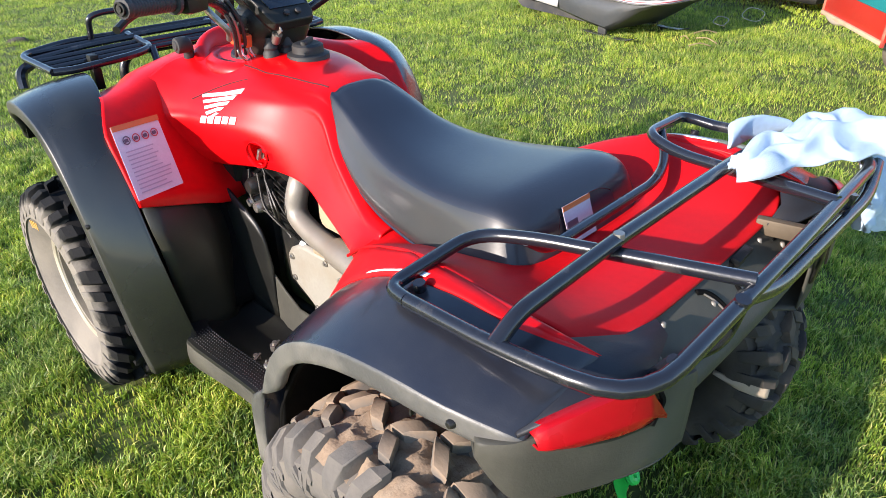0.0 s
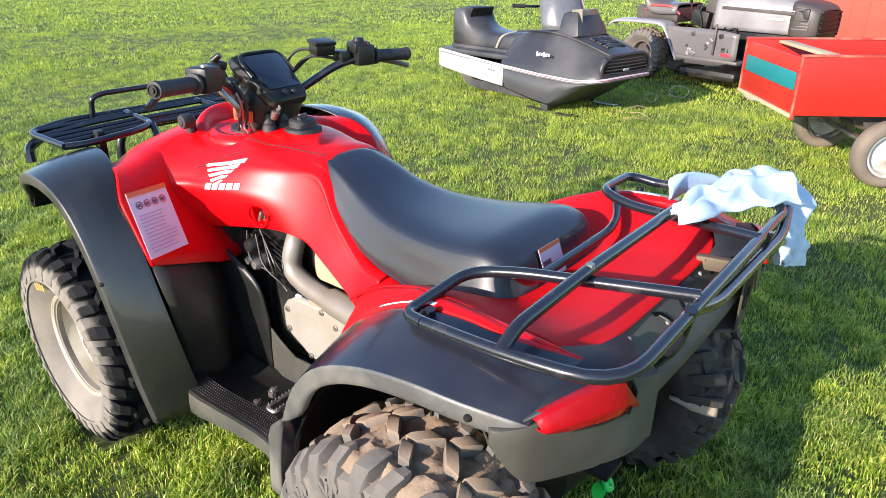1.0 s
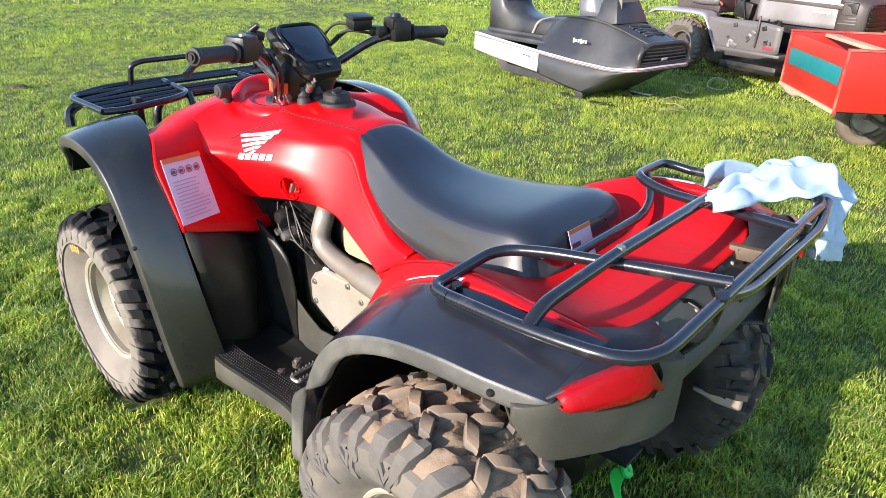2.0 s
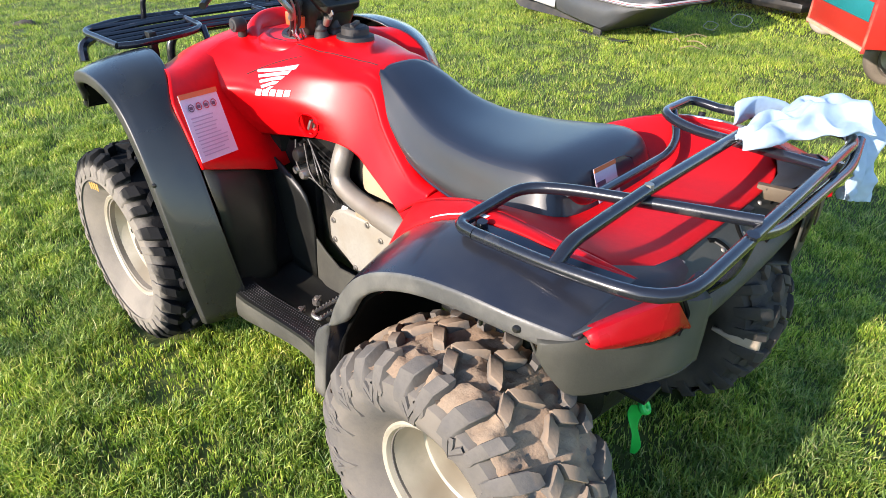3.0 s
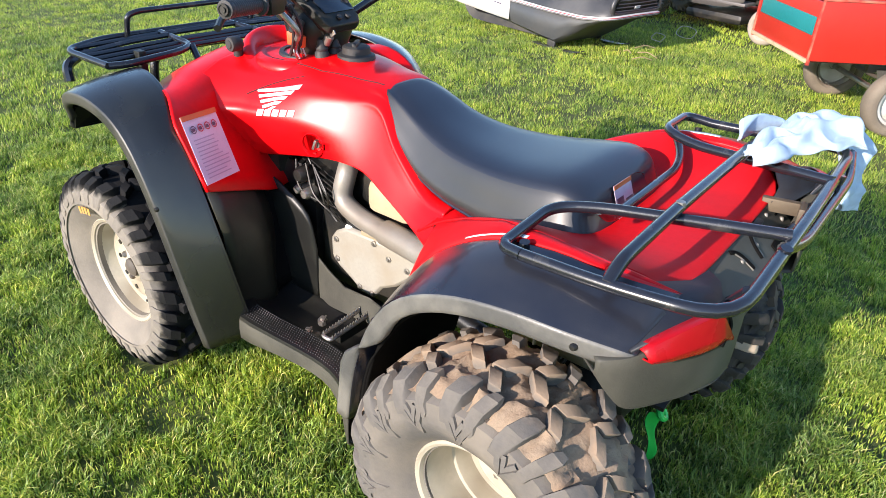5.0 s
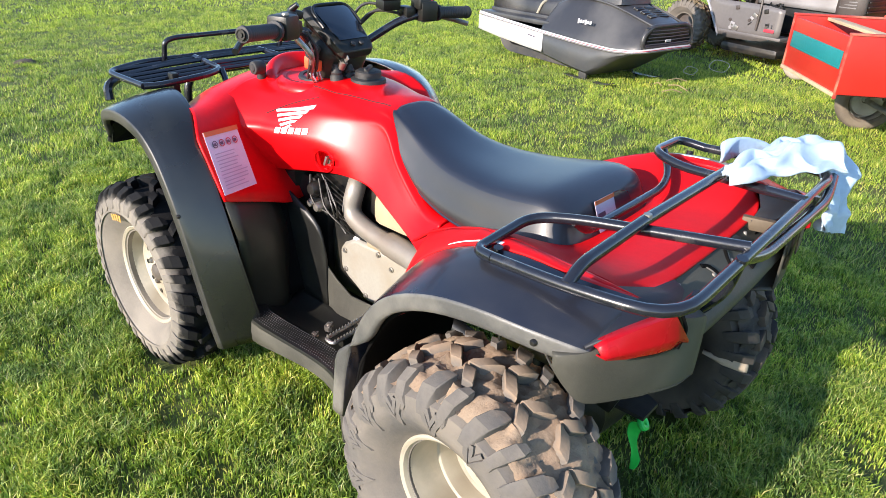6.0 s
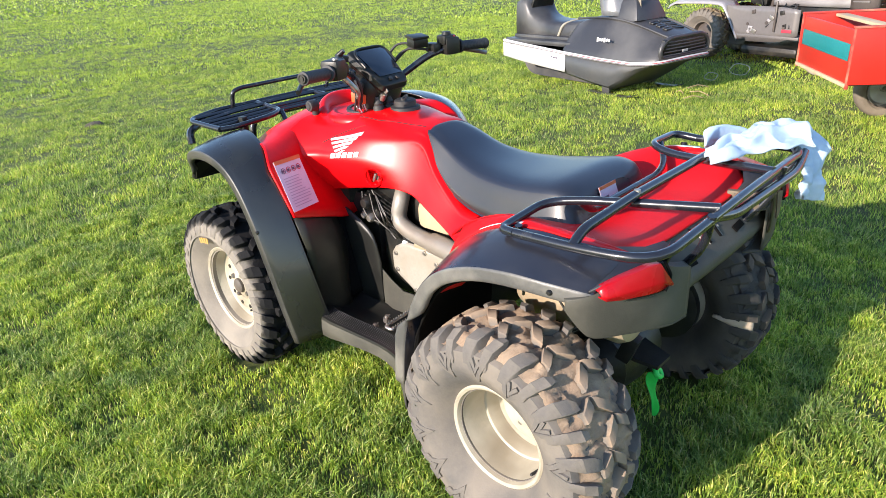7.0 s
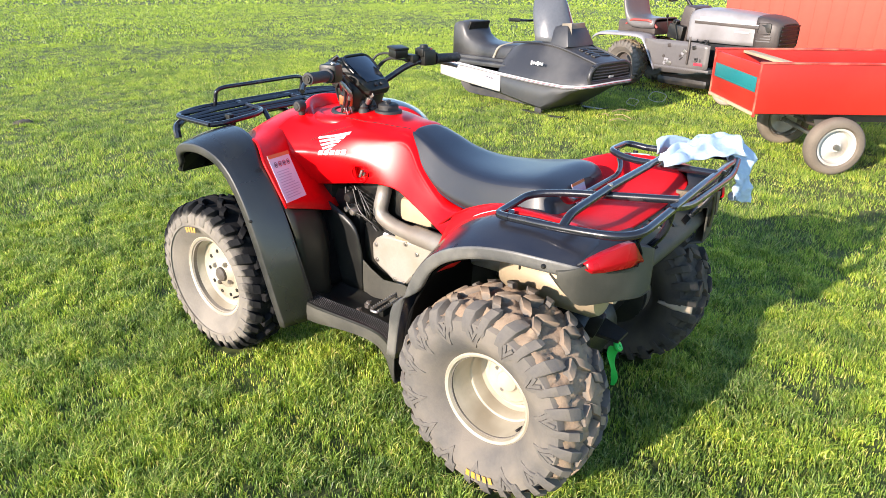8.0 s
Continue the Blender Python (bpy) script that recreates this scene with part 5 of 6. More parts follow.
for sx in (-1, 1):
    for k in range(3):
        y = .815 + .075 * k
        part("hood_louvre", box((.112, .034, .014), (sx * .068, y, hood_top(y) + .004), (-14, 0, sx * 8), .005), ENGINE, hood)
        part("louvre_lip", box((.118, .012, .016), (sx * .068, y - .022, hood_top(y - .022) + .007), (-14, 0, sx * 8), .004), SLED_BLACK, hood)
    part("hood_crease", tube([(sx * .232, .02, .650), (sx * .236, .35, .676), (sx * .232, .60, .662), (sx * .222, .82, .612), (sx * .212, .98, .566), (sx * .205, 1.085, .536)], .010, 8, .10), SLED_BLACK, hood)
for k in range(6):
    part("emblem_bar", box((.004, .020, .040 if k in (0, 3) else .026), (.398 - .001 * k, .44 + .027 * k, .500), (12, -16, 0), .001), SLED_WHITE, hood)
part("headlamp_pod", box((.44, .40, .22), (0, .53, .735), (6, 0, 0), .05, None, .66), SLED_BLACK, hood)
part("headlamp", box((.22, .05, .105), (0, .640, .815), (6, 0, 0), .008), material("lamp_glass", (.17, .13, .09), .3, dirt=(.28, .23, .17), amount=.6), hood, "rectangular headlamp")
part("lamp_bracket", box((.008, .12, .115), (.118, .625, .812), (6, 0, 0), .003), BEIGE, hood)
scr = []
for y, w, z in ((.40, .25, .69), (.36, .235, .80), (.31, .205, .93), (.27, .16, 1.04), (.25, .12, 1.08)):
    scr.append(mirrored([(0, y + .22, z), (w * .5, y + .17, z), (w * .85, y + .07, z), (w, y - .06, z)]))
part("windscreen", sheet(scr, 2), SMOKE, sled, "dusty smoked windscreen", solid=.004, smooth=180)
# seat
srows = []
for y, w, zt, zb in ((-.965, .17, .66, .44), (-.945, .20, .785, .42), (-.80, .20, .80, .42), (-.74, .20, .69, .42), (-.60, .195, .62, .42), (-.35, .20, .60, .41), (-.05, .19, .62, .40), (.02, .17, .63, .40)):
    srows.append(mirrored([(0, y, zt), (w * .7, y, zt - .01), (w, y, zt - .05), (w * 1.02, y, zb)]))
part("sled_seat", sheet(srows, 2), SLED_BLACK, sled, "black vinyl seat with raised backrest", solid=.005, smooth=180)
part("seat_strap", tube([(-.215, -.30, .42), (-.21, -.22, .58), (0, -.15, .622), (.21, -.22, .58), (.215, -.30, .42)], .013, 8, .05), material("faded_strap", (.30, .27, .21), .8, dirt=(.2, .18, .14), amount=.5), sled)
part("backrest_pad", box((.30, .03, .13), (0, -.755, .745), (-24, 0, 0), .012), ENGINE, sled, "worn black backrest pad")
part("tunnel_top", box((.74, 1.0, .05), (0, -.45, .405), (1, 0, 0), .02), SLED_BLACK, sled)
part("seat_base", box((.50, .95, .06), (0, -.46, .43), (1, 0, 0), .02), SLED_BLACK, sled)
part("handlebars", tube([(-.36, .10, .88), (-.20, .18, .87), (.20, .18, .87), (.36, .10, .88)], .012, 8, .05), TUBE, sled)
for sx in (-1, 1):
    part("handle_grip", cyl((sx * .28, .14, .875), (sx * .385, .09, .882), .018, n=10), GRIP, sled)
    part("ski", sheet([[(sx * (.33 + d), y, z) for d in (-.035, 0, .035)] for y, z in ((.30, .008), (.50, .002), (.70, .002), (.80, .010), (.86, .03))], 2), SLED_BLACK, sled, "worn black ski sunk in the grass", solid=.006, smooth=60)
    part("ski_mount", box((.03, .09, .07), (sx * .32, .50, .04), (0, 0, 0), .01), SLED_BLACK, sled)
    part("tow_loop", tube([(sx * .30, -.95, .30), (sx * .30, -1.01, .27), (sx * .30, -.97, .22)], .010, 8, .03), TUBE, sled)
track = bmesh.new()
tube([(0, .30, .05), (0, -.78, .05), (0, -.90, .20), (0, -.75, .33), (0, .30, .33)], .05, 4, .1, closed=True, bm=track)
for v in track.verts:
    v.co.x *= 3.6
part("track", track, RUBBER, sled)

# ---- the garden tractor ----
T_GREY = material("tractor_grey", (0.125, 0.115, 0.112), 0.42, 0.1, dirt=(0.17, 0.15, 0.13), amount=0.6, scale=7, bump=0.06)
T_LIGHT = material("tractor_silver", (0.30, 0.285, 0.285), 0.40, 0.2, dirt=(0.13, 0.115, 0.105), amount=0.6, scale=9)
T_DARK = material("tractor_dark", (0.055, 0.043, 0.038), 0.5, dirt=(0.12, 0.10, 0.08), amount=0.6, scale=10)
CART_CREAM = material("cream_paint", (0.66, 0.60, 0.48), 0.45, dirt=(0.45, 0.38, 0.28), amount=0.5, scale=16)
FADED_RED = material("faded_red_tube", (0.36, 0.05, 0.04), 0.5, dirt=(0.22, 0.06, 0.05), amount=0.6, scale=20)
TYRE_TRACTOR = tyre_material("tyre_tractor", (0.19, 0.145, 0.085), 0.290)
PALE_TYRE = material("pale_dusty_tyre", (0.36, 0.31, 0.25), 0.85, dirt=(0.24, 0.20, 0.15), amount=0.6, scale=20)
tractor = thing("garden_tractor", "weathered grey garden tractor with a dark nose", "tractor", "", (6.63, 1.46, 0), 166.0)
hr = []
for y, w, zt, zb in ((.26, .25, .93, .60), (.40, .26, .955, .60), (.75, .26, .94, .60), (1.00, .25, .915, .60), (1.07, .24, .90, .60)):
    hr.append(mirrored([(0, y, zt), (w * .65, y, zt - .008), (w * .90, y, zt - .04), (w, y, zt - .11), (w + .006, y, zb + .10), (w, y, zb)]))
t_hood = part("tractor_hood", sheet(hr, 2), T_LIGHT, tractor, "faded silver-grey hood", solid=.006, smooth=180)
for sx in (-1, 1):
    part("hood_stripe", box((.004, .76, .030), (sx * .268, .72, .800), (-1, 0, 0), .001), T_DARK, t_hood)
    part("hood_line", box((.004, .76, .010), (sx * .2685, .72, .824), (-1, 0, 0), .001), SLED_WHITE, t_hood)
    part("hood_print", box((.004, .24, .030), (sx * .266, .52, .852), (-1, sx * 8, 0), .001), SLED_WHITE, t_hood)
    part("hood_print", box((.004, .17, .018), (sx * .270, .92, .735), (-1, 0, 0), .001), SLED_WHITE, t_hood)
cowl_nose = []
for y, w, zt, zb in ((1.06, .25, .915, .58), (1.16, .25, .90, .57), (1.26, .235, .87, .58), (1.31, .20, .83, .60)):
    cowl_nose.append(mirrored([(0, y, zt), (w * .8, y, zt - .01), (w, y, zt - .06), (w * 1.01, y, zb + .08), (w * .95, y, zb)]))
part("nose_cowl", sheet(cowl_nose, 2), T_DARK, tractor, "dark plastic nose cowl", solid=.008, smooth=60)
for k in range(5):
    part("cowl_slat", box((.38, .015, .018), (0, 1.315, .63 + .045 * k), (0, 0, 0), .004), GUARD, tractor)
for sx in (-1, 1):
    part("nose_recess", box((.012, .14, .11), (sx * .250, 1.16, .79), (0, 0, 0), .02), ENGINE, tractor)
    for k in range(3):
        part("nose_louvre", box((.012, .16, .012), (sx * .252, 1.16, .66 + .026 * k), (0, 0, 0), .003), T_GREY, tractor)
part("engine_bay", box((.44, .95, .26), (0, .78, .47), (0, 0, 0), .03), ENGINE, tractor)
part("grille_back", box((.40, .05, .26), (0, 1.28, .70), (0, 0, 0), .02), ENGINE, tractor)
for sx in (-1, 1):
    # one pressed panel: mudguard top, sloping front edge and side of the footboard
    part("body_side", sheet([[(sx * .43, y, z) for z in (zt, zt * .6 + zb * .4, zb)] for y, zt, zb in ((-.18, .60, .54), (-.09, .60, .38), (0, .60, .255), (.25, .605, .245), (.50, .60, .26), (.68, .58, .33))], 2), T_GREY, tractor, "grey pressed side panel", solid=.008, smooth=60)
    part("mudguard_top", sheet([[(sx * x, y, z - d) for x, d in ((.20, 0), (.36, 0), (.43, .006), (.445, .035))] for y, z in ((-.98, .56), (-.88, .62), (-.55, .635), (-.28, .63), (-.20, .58), (-.10, .42), (-.01, .27))], 2), T_LIGHT, tractor, "pale grey rear mudguard edge", solid=.008, smooth=60)
    part("footboard", box((.22, .72, .03), (sx * .33, .34, .30), (0, 0, 0), .01), T_GREY, tractor)
    for y, z in ((.10, .42), (.32, .44), (.52, .40)):
        part("panel_hole", lathe([(0, .004 * sx), (.016, .004 * sx), (.018, 0)], 10, "x", (sx * .436, y, z)), T_DARK, tractor)
    part("side_lever", tube([(sx * .445, .42, .36), (sx * .455, .43, .52), (sx * .44, .42, .66)], .012, 8, .04), T_DARK, tractor)
    part("side_print", box((.004, .11, .03), (sx * .440, .56, .37), (0, 0, 0), .001), REDINK, tractor)
    w = part("tractor_wheel", lathe([(.12, -.09), (.13, .05), (.14, .055), (.125, .05), (.11, .0), (.05, .01), (0, .015)] if sx > 0 else [(.12, .09), (.13, -.05), (.14, -.055), (.125, -.05), (.11, 0), (.05, -.01), (0, -.015)], 28, "x"), T_DARK, tractor)
    w.location = (sx * .34, -.50, .275)
    part("tractor_tyre", tyre(.28, .22, .135, .018), TYRE_TRACTOR, w, smooth=35)
    tread(w, .28, .22, 14, .022, .075, TYRE_TRACTOR, 0)
    w = part("front_tractor_wheel", lathe([(.08, -.06), (.09, .03), (.10, .035), (.07, 0), (0, .01)] if sx > 0 else [(.08, .06), (.09, -.03), (.10, -.035), (.07, 0), (0, -.01)], 24, "x"), CART_CREAM, tractor, "cream painted front wheel")
    w.location = (sx * .52, 1.02, .165)
    part("tractor_tyre", lathe([(.095, -.05), (.12, -.075), (.15, -.07), (.17, -.045), (.173, 0), (.17, .045), (.15, .07), (.12, .075), (.095, .05)], 32, "x"), PALE_TYRE, w)
part("tractor_front_axle", cyl((-.50, 1.02, .165), (.50, 1.02, .165), .025), ENGINE, tractor)
part("dash", box((.40, .16, .42), (0, .17, .76), (-10, 0, 0), .04), T_DARK, tractor)
part("steering_column", cyl((0, .10, .95), (0, -.04, 1.10), .02), ENGINE, tractor)
part("steering_wheel", lathe([(.17, -.012), (.182, 0), (.17, .012), (.158, 0), (.17, -.012)], 28, "z"), RUBBER, tractor).matrix_basis = pose(0, -.05, 1.11, 40, 0, 0)
part("wheel_spoke", box((.30, .03, .012), (0, -.05, 1.11), (40, 0, 0), .004), RUBBER, tractor)
part("tractor_seat", sheet([mirrored([(0, y, z), (.18, y, z), (.23, y, z - .03), (.23, y, z - .10)]) for y, z in ((-.22, .80), (-.40, .79), (-.56, .80), (-.63, .86), (-.68, 1.00), (-.71, 1.14))], 2), T_GREY, tractor, "grey cracked vinyl seat", solid=.02, smooth=180)
part("seat_pan", box((.42, .56, .16), (0, -.50, .69), (0, 0, 0), .03), T_DARK, tractor)
part("clutch_pedal", tube([(.24, .36, .33), (.36, .38, .42), (.36, .33, .45)], .012, 8, .03), ENGINE, tractor)
part("mower_deck", box((.84, .66, .10), (0, .36, .15), (0, 0, 0), .045), ENGINE, tractor)
part("chassis_rail", box((.30, 1.9, .12), (0, .25, .33), (0, 0, 0), .02), ENGINE, tractor)

part("seat_frame", tube([(.20, -.20, .70), (.24, -.28, .78), (.24, -.55, .78), (.20, -.66, .72)], .014, 8, .05), FADED_RED, tractor, "faded red seat frame tube")
part("seat_frame", tube([(-.20, -.20, .70), (-.24, -.28, .78), (-.24, -.55, .78), (-.20, -.66, .72)], .014, 8, .05), FADED_RED, tractor)
part("console", merge(box((.16, .20, .16), (.20, .10, .68), (-8, 0, 0), .02), box((.10, .06, .05), (.20, .06, .78), (-20, 0, 0), .01)), ENGINE, tractor, "black control console")
for x, y, h in ((.25, .02, .20), (.30, .16, .15), (-.26, .10, .18)):
    part("control_lever", merge(cyl((x, y, .60), (x + .02, y - .05, .64 + h), .007, n=8), lathe([(0, .03), (.014, .024), (.016, .0), (.008, -.01)], 10, "z", (x + .02, y - .05, .64 + h))), GUARD, tractor)
rnd = random.Random(5)
for k in range(9):
    part("side_fitting", box((.014, rnd.uniform(.02, .06), rnd.uniform(.015, .05)), (.438, rnd.uniform(.05, .60), rnd.uniform(.34, .56)), (rnd.uniform(-30, 30), 0, 0), .004), rnd.choice([ENGINE, T_LIGHT, STEEL, T_DARK]), tractor)
for k in range(4):
    y = rnd.uniform(.30, .60)
    part("loose_cable", tube([(.27, y, .62), (.40, y + rnd.uniform(-.05, .05), .52 + rnd.uniform(-.03, .06)), (.445, y + rnd.uniform(-.1, .1), .40)], .006, 6, .06), RUBBER, tractor)

# ---- the red cart ----
CART_RED = material("cart_red_paint", (0.40, 0.016, 0.009), 0.42, dirt=(0.40, 0.04, 0.022), amount=0.5, scale=5, bump=0.08, bump_scale=60)
TEAL = material("teal_paint", (0.008, 0.17, 0.18), 0.45, dirt=(0.02, 0.23, 0.23), amount=0.4, scale=12)
WOOD = material("bare_wood", (0.48, 0.36, 0.22), 0.75, dirt=(0.30, 0.21, 0.12), amount=0.6, scale=30, bump=0.3, bump_scale=140)
RAIL = material("worn_red_edge", (0.36, 0.030, 0.020), 0.6, dirt=(0.42, 0.26, 0.16), amount=0.65, scale=30)
CART_TYRE = material("dusty_tyre", (0.14, 0.113, 0.085), 0.85, dirt=(0.22, 0.18, 0.135), amount=0.6, scale=20, bump=0.3)
CART_WHITE = material("white_wheel_paint", (0.53, 0.51, 0.47), 0.5, dirt=(0.30, 0.24, 0.17), amount=0.7, scale=14)
# the cart's own axes: x along its end board, y along its side towards the viewer's right
cart = thing("garden_cart", "red painted garden cart with a teal stripe on its end board", "cart", "", (3.355, -.278, 0), math.degrees(math.atan2(.60, .80)))
CW, CL, CB, CT = .885, 1.75, .42, .765


def cart_board(name, size, at, mat, label="", turn=(0, 0, 0)):
    return part(name, box(size, at, turn, .004), mat, cart, label, smooth=30)


cart_board("side_board", (.022, CL, CT - CB), (0, -CL / 2, (CB + CT) / 2), CART_RED, "red side board")
cart_board("side_board", (.022, CL, CT - CB), (CW, -CL / 2, (CB + CT) / 2), CART_RED, "red side board")
end = cart_board("end_board", (CW - .03, .022, CT - CB - .01), (CW / 2, -.012, (CB + CT) / 2 - .005), CART_RED, "red end board with a teal stripe")
part("end_stripe", box((CW - .08, .004, .105), (CW / 2, .0012, CB + .195), (0, 0, 0), .001), TEAL, end)
cart_board("end_board", (CW - .03, .022, CT - CB), (CW / 2, -CL + .012, (CB + CT) / 2), CART_RED)
cart_board("cart_floor", (CW - .03, CL - .04, .03), (CW / 2, -CL / 2, CB + .004), T_DARK)
for x in (0, CW):
    cart_board("top_rail", (.034, CL + .02, .014), (x, -CL / 2, CT + .008), RAIL, "worn top rail")
    cart_board("corner_post", (.020, .020, CT - CB + .03), (x, -.002, (CB + CT) / 2 - .012), RAIL, "chipped corner post")
cart_board("end_sill", (CW, .028, .022), (CW / 2, .002, CB - .004), WOOD, "bare wood sill")
cart_board("loose_plank", (CW - .04, .08, .02), (CW / 2, -.25, CT - .012), WOOD, "bare plank across the cart")
for x in (.18, CW - .18):
    cart_board("cart_beam", (.05, CL - .5, .06), (x, -CL / 2 - .22, CB - .055), T_DARK)


def cart_wheel(x, y, sx, r):
    w = part("cart_wheel", lathe([(r * .62, -.05 * sx), (r * .64, .035 * sx), (r * .66, .042 * sx), (r * .585, .036 * sx), (r * .52, -.012 * sx), (r * .3, .004 * sx), (r * .17, .03 * sx), (0, .03 * sx)], 36, "x"), CART_WHITE, cart, "white steel cart wheel", smooth=40)
    w.location = (x, y, r - .008)
    h = .06
    part("cart_tyre", lathe([(r * .64, -h * .6), (r * .72, -h * .95), (r * .85, -h), (r * .95, -h * .8), (r, -h * .4), (r, h * .4), (r * .95, h * .8), (r * .85, h), (r * .72, h * .95), (r * .64, h * .6)], 48, "x"), CART_TYRE, w, "dusty brown tyre")
    part("wheel_hub", lathe([(0, .05 * sx), (.018, .05 * sx), (.022, .03 * sx), (.03, .02 * sx)], 14, "x"), STEEL, w)


cart_wheel(-.05, -.60, -1, .208)
cart_wheel(CW - .02, -.65, 1, .215)
part("cart_axle", cyl((-.02, -.60, .200), (CW - .02, -.65, .205), .018), STEEL, cart)
part("axle_bracket", plate([(.10, -.50, .36), (.10, -.76, .36), (.10, -.70, .20), (.10, -.56, .20)], .012, (1, 0, 0)), STEEL, cart)
part("cart_spring", tube([(.20, -.40, .37), (.20, -.63, .27), (.20, -.86, .37)], .014, 8, .1), T_DARK, cart)

# ---- the red shed behind ----
SHED = material("shed_red", (0.43, 0.048, 0.024), 0.6, dirt=(0.40, 0.065, 0.035), amount=0.5, scale=3, bump=0.15, bump_scale=40)
shed = thing("shed", "red board-sided shed beyond the garden tractor", "shed", "", (9.2, 1.72, 0), 0)
bm = box((3.0, 6.0, 2.6), (1.53, -3.02, 1.3), (0, 0, 0), .01)
part("shed_wall", bm, SHED, shed, "red painted walls")
part("shed_roof", loft([[(-.25, .25, 2.58), (1.53, .25, 3.4), (3.3, .25, 2.58)], [(-.25, -6.3, 2.58), (1.53, -6.3, 3.4), (3.3, -6.3, 2.58)]]), T_DARK, shed, "dark roof", solid=.06)
board = box((.022, .1992, 2.56), (0, 0, 0), (0, 0, 0), .0008)
b0 = part("board", board, SHED, shed)
b0.location = (.018, -.10, 1.30)
for k in range(1, 30):
    b = new("board", b0.data)
    b.parent = shed
    b.location = (.018 + (.001 if k % 2 else 0), -.10 - .2 * k, 1.30)

# ---- bits lying in the grass ----
WIRE = material("pale_wire", (0.42, 0.40, 0.34), 0.5, 0.2, dirt=(0.25, 0.2, 0.14), amount=0.6, scale=60)
STRAW = material("dry_stalks", (0.30, 0.23, 0.12), 0.8, dirt=(0.2, 0.14, 0.07), amount=0.6, scale=60)
rnd = random.Random(31)
for cx, cy, r in ((5.38, 1.18, .10), (5.0, 1.30, .065)):
    pts = []
    for k in range(26):
        a = k / 25 * 2 * math.pi * 1.15
        pts.append((cx + r * math.cos(a), cy + r * .9 * math.sin(a) + .01 * math.sin(3 * a), .05 + .075 * (1 + math.sin(a + 1)) / 2 * (r / .1)))
    tagged(part("wire_loop", tube(pts, .0035, 6, 0), WIRE, None), "loop of pale wire lying in the grass", "wire", "wire loops in the grass")
for k in range(4):
    x, y = 4.6 + rnd.uniform(-.3, .6), 1.25 + rnd.uniform(-.25, .25)
    a = rnd.uniform(0, 6.28)
    l = rnd.uniform(.10, .22)
    tagged(part("twig", tube([(x, y, .02), (x + math.cos(a) * l * .5, y + math.sin(a) * l * .5, .05), (x + math.cos(a) * l, y + math.sin(a) * l, .03)], .005, 5, .03), STRAW, None), "dry brown twig lying in the grass", "twig", "twigs in the grass")

SOIL = material("dark_soil", (0.05, 0.04, 0.028), 0.95, dirt=(0.09, 0.07, 0.045), amount=.6, scale=40, bump=.8, bump_scale=80)
for cx, cy, r in ((.67, 5.37, .09), (-.55, 4.2, .05), (-1.3, 3.1, .06)):
    g = bmesh.new()
    bmesh.ops.create_icosphere(g, subdivisions=3, radius=1)
    for v in g.verts:
        k = 1 + .35 * noise.noise(v.co * 2.1 + Vector((cx, cy, 0)))
        v.co = Vector((cx + v.co.x * r * k, cy + v.co.y * r * k, -.01 + v.co.z * .045 * k))
    tagged(part("soil_clod", g, SOIL, None, smooth=180), "small clod of dark soil in the lawn", "soil", "clods of soil in the lawn")

# ---- ground and grass ----
def ground_material():
    m = material("lawn_soil", (0.050, 0.066, 0.014), 0.95, dirt=(0.10, 0.12, 0.024), amount=0.8, scale=6, bump=0.8, bump_scale=45, spread=.35, edge=(.4, .62))
    return m


bm = bmesh.new()
size, n = 120.0, 90
grid = []
for i in range(n + 1):
    row = []
    for j in range(n + 1):
        f = lambda k: math.copysign(abs(2 * k / n - 1) ** 2.2, 2 * k / n - 1) * size
        x, y = f(i), f(j)
        d = math.hypot(x, y)
        row.append(bm.verts.new((x, y, -.008 + (noise.noise((x * .25, y * .25, 0)) * .03 * min(1, max(0, d - 3) / 6)))))
    grid.append(row)
for i in range(n):
    for j in range(n):
        bm.faces.new((grid[i][j], grid[i + 1][j], grid[i + 1][j + 1], grid[i][j + 1]))
tagged(part("ground", bm, ground_material(), None, smooth=180), "sunlit mown lawn", "lawn", kind="structure")


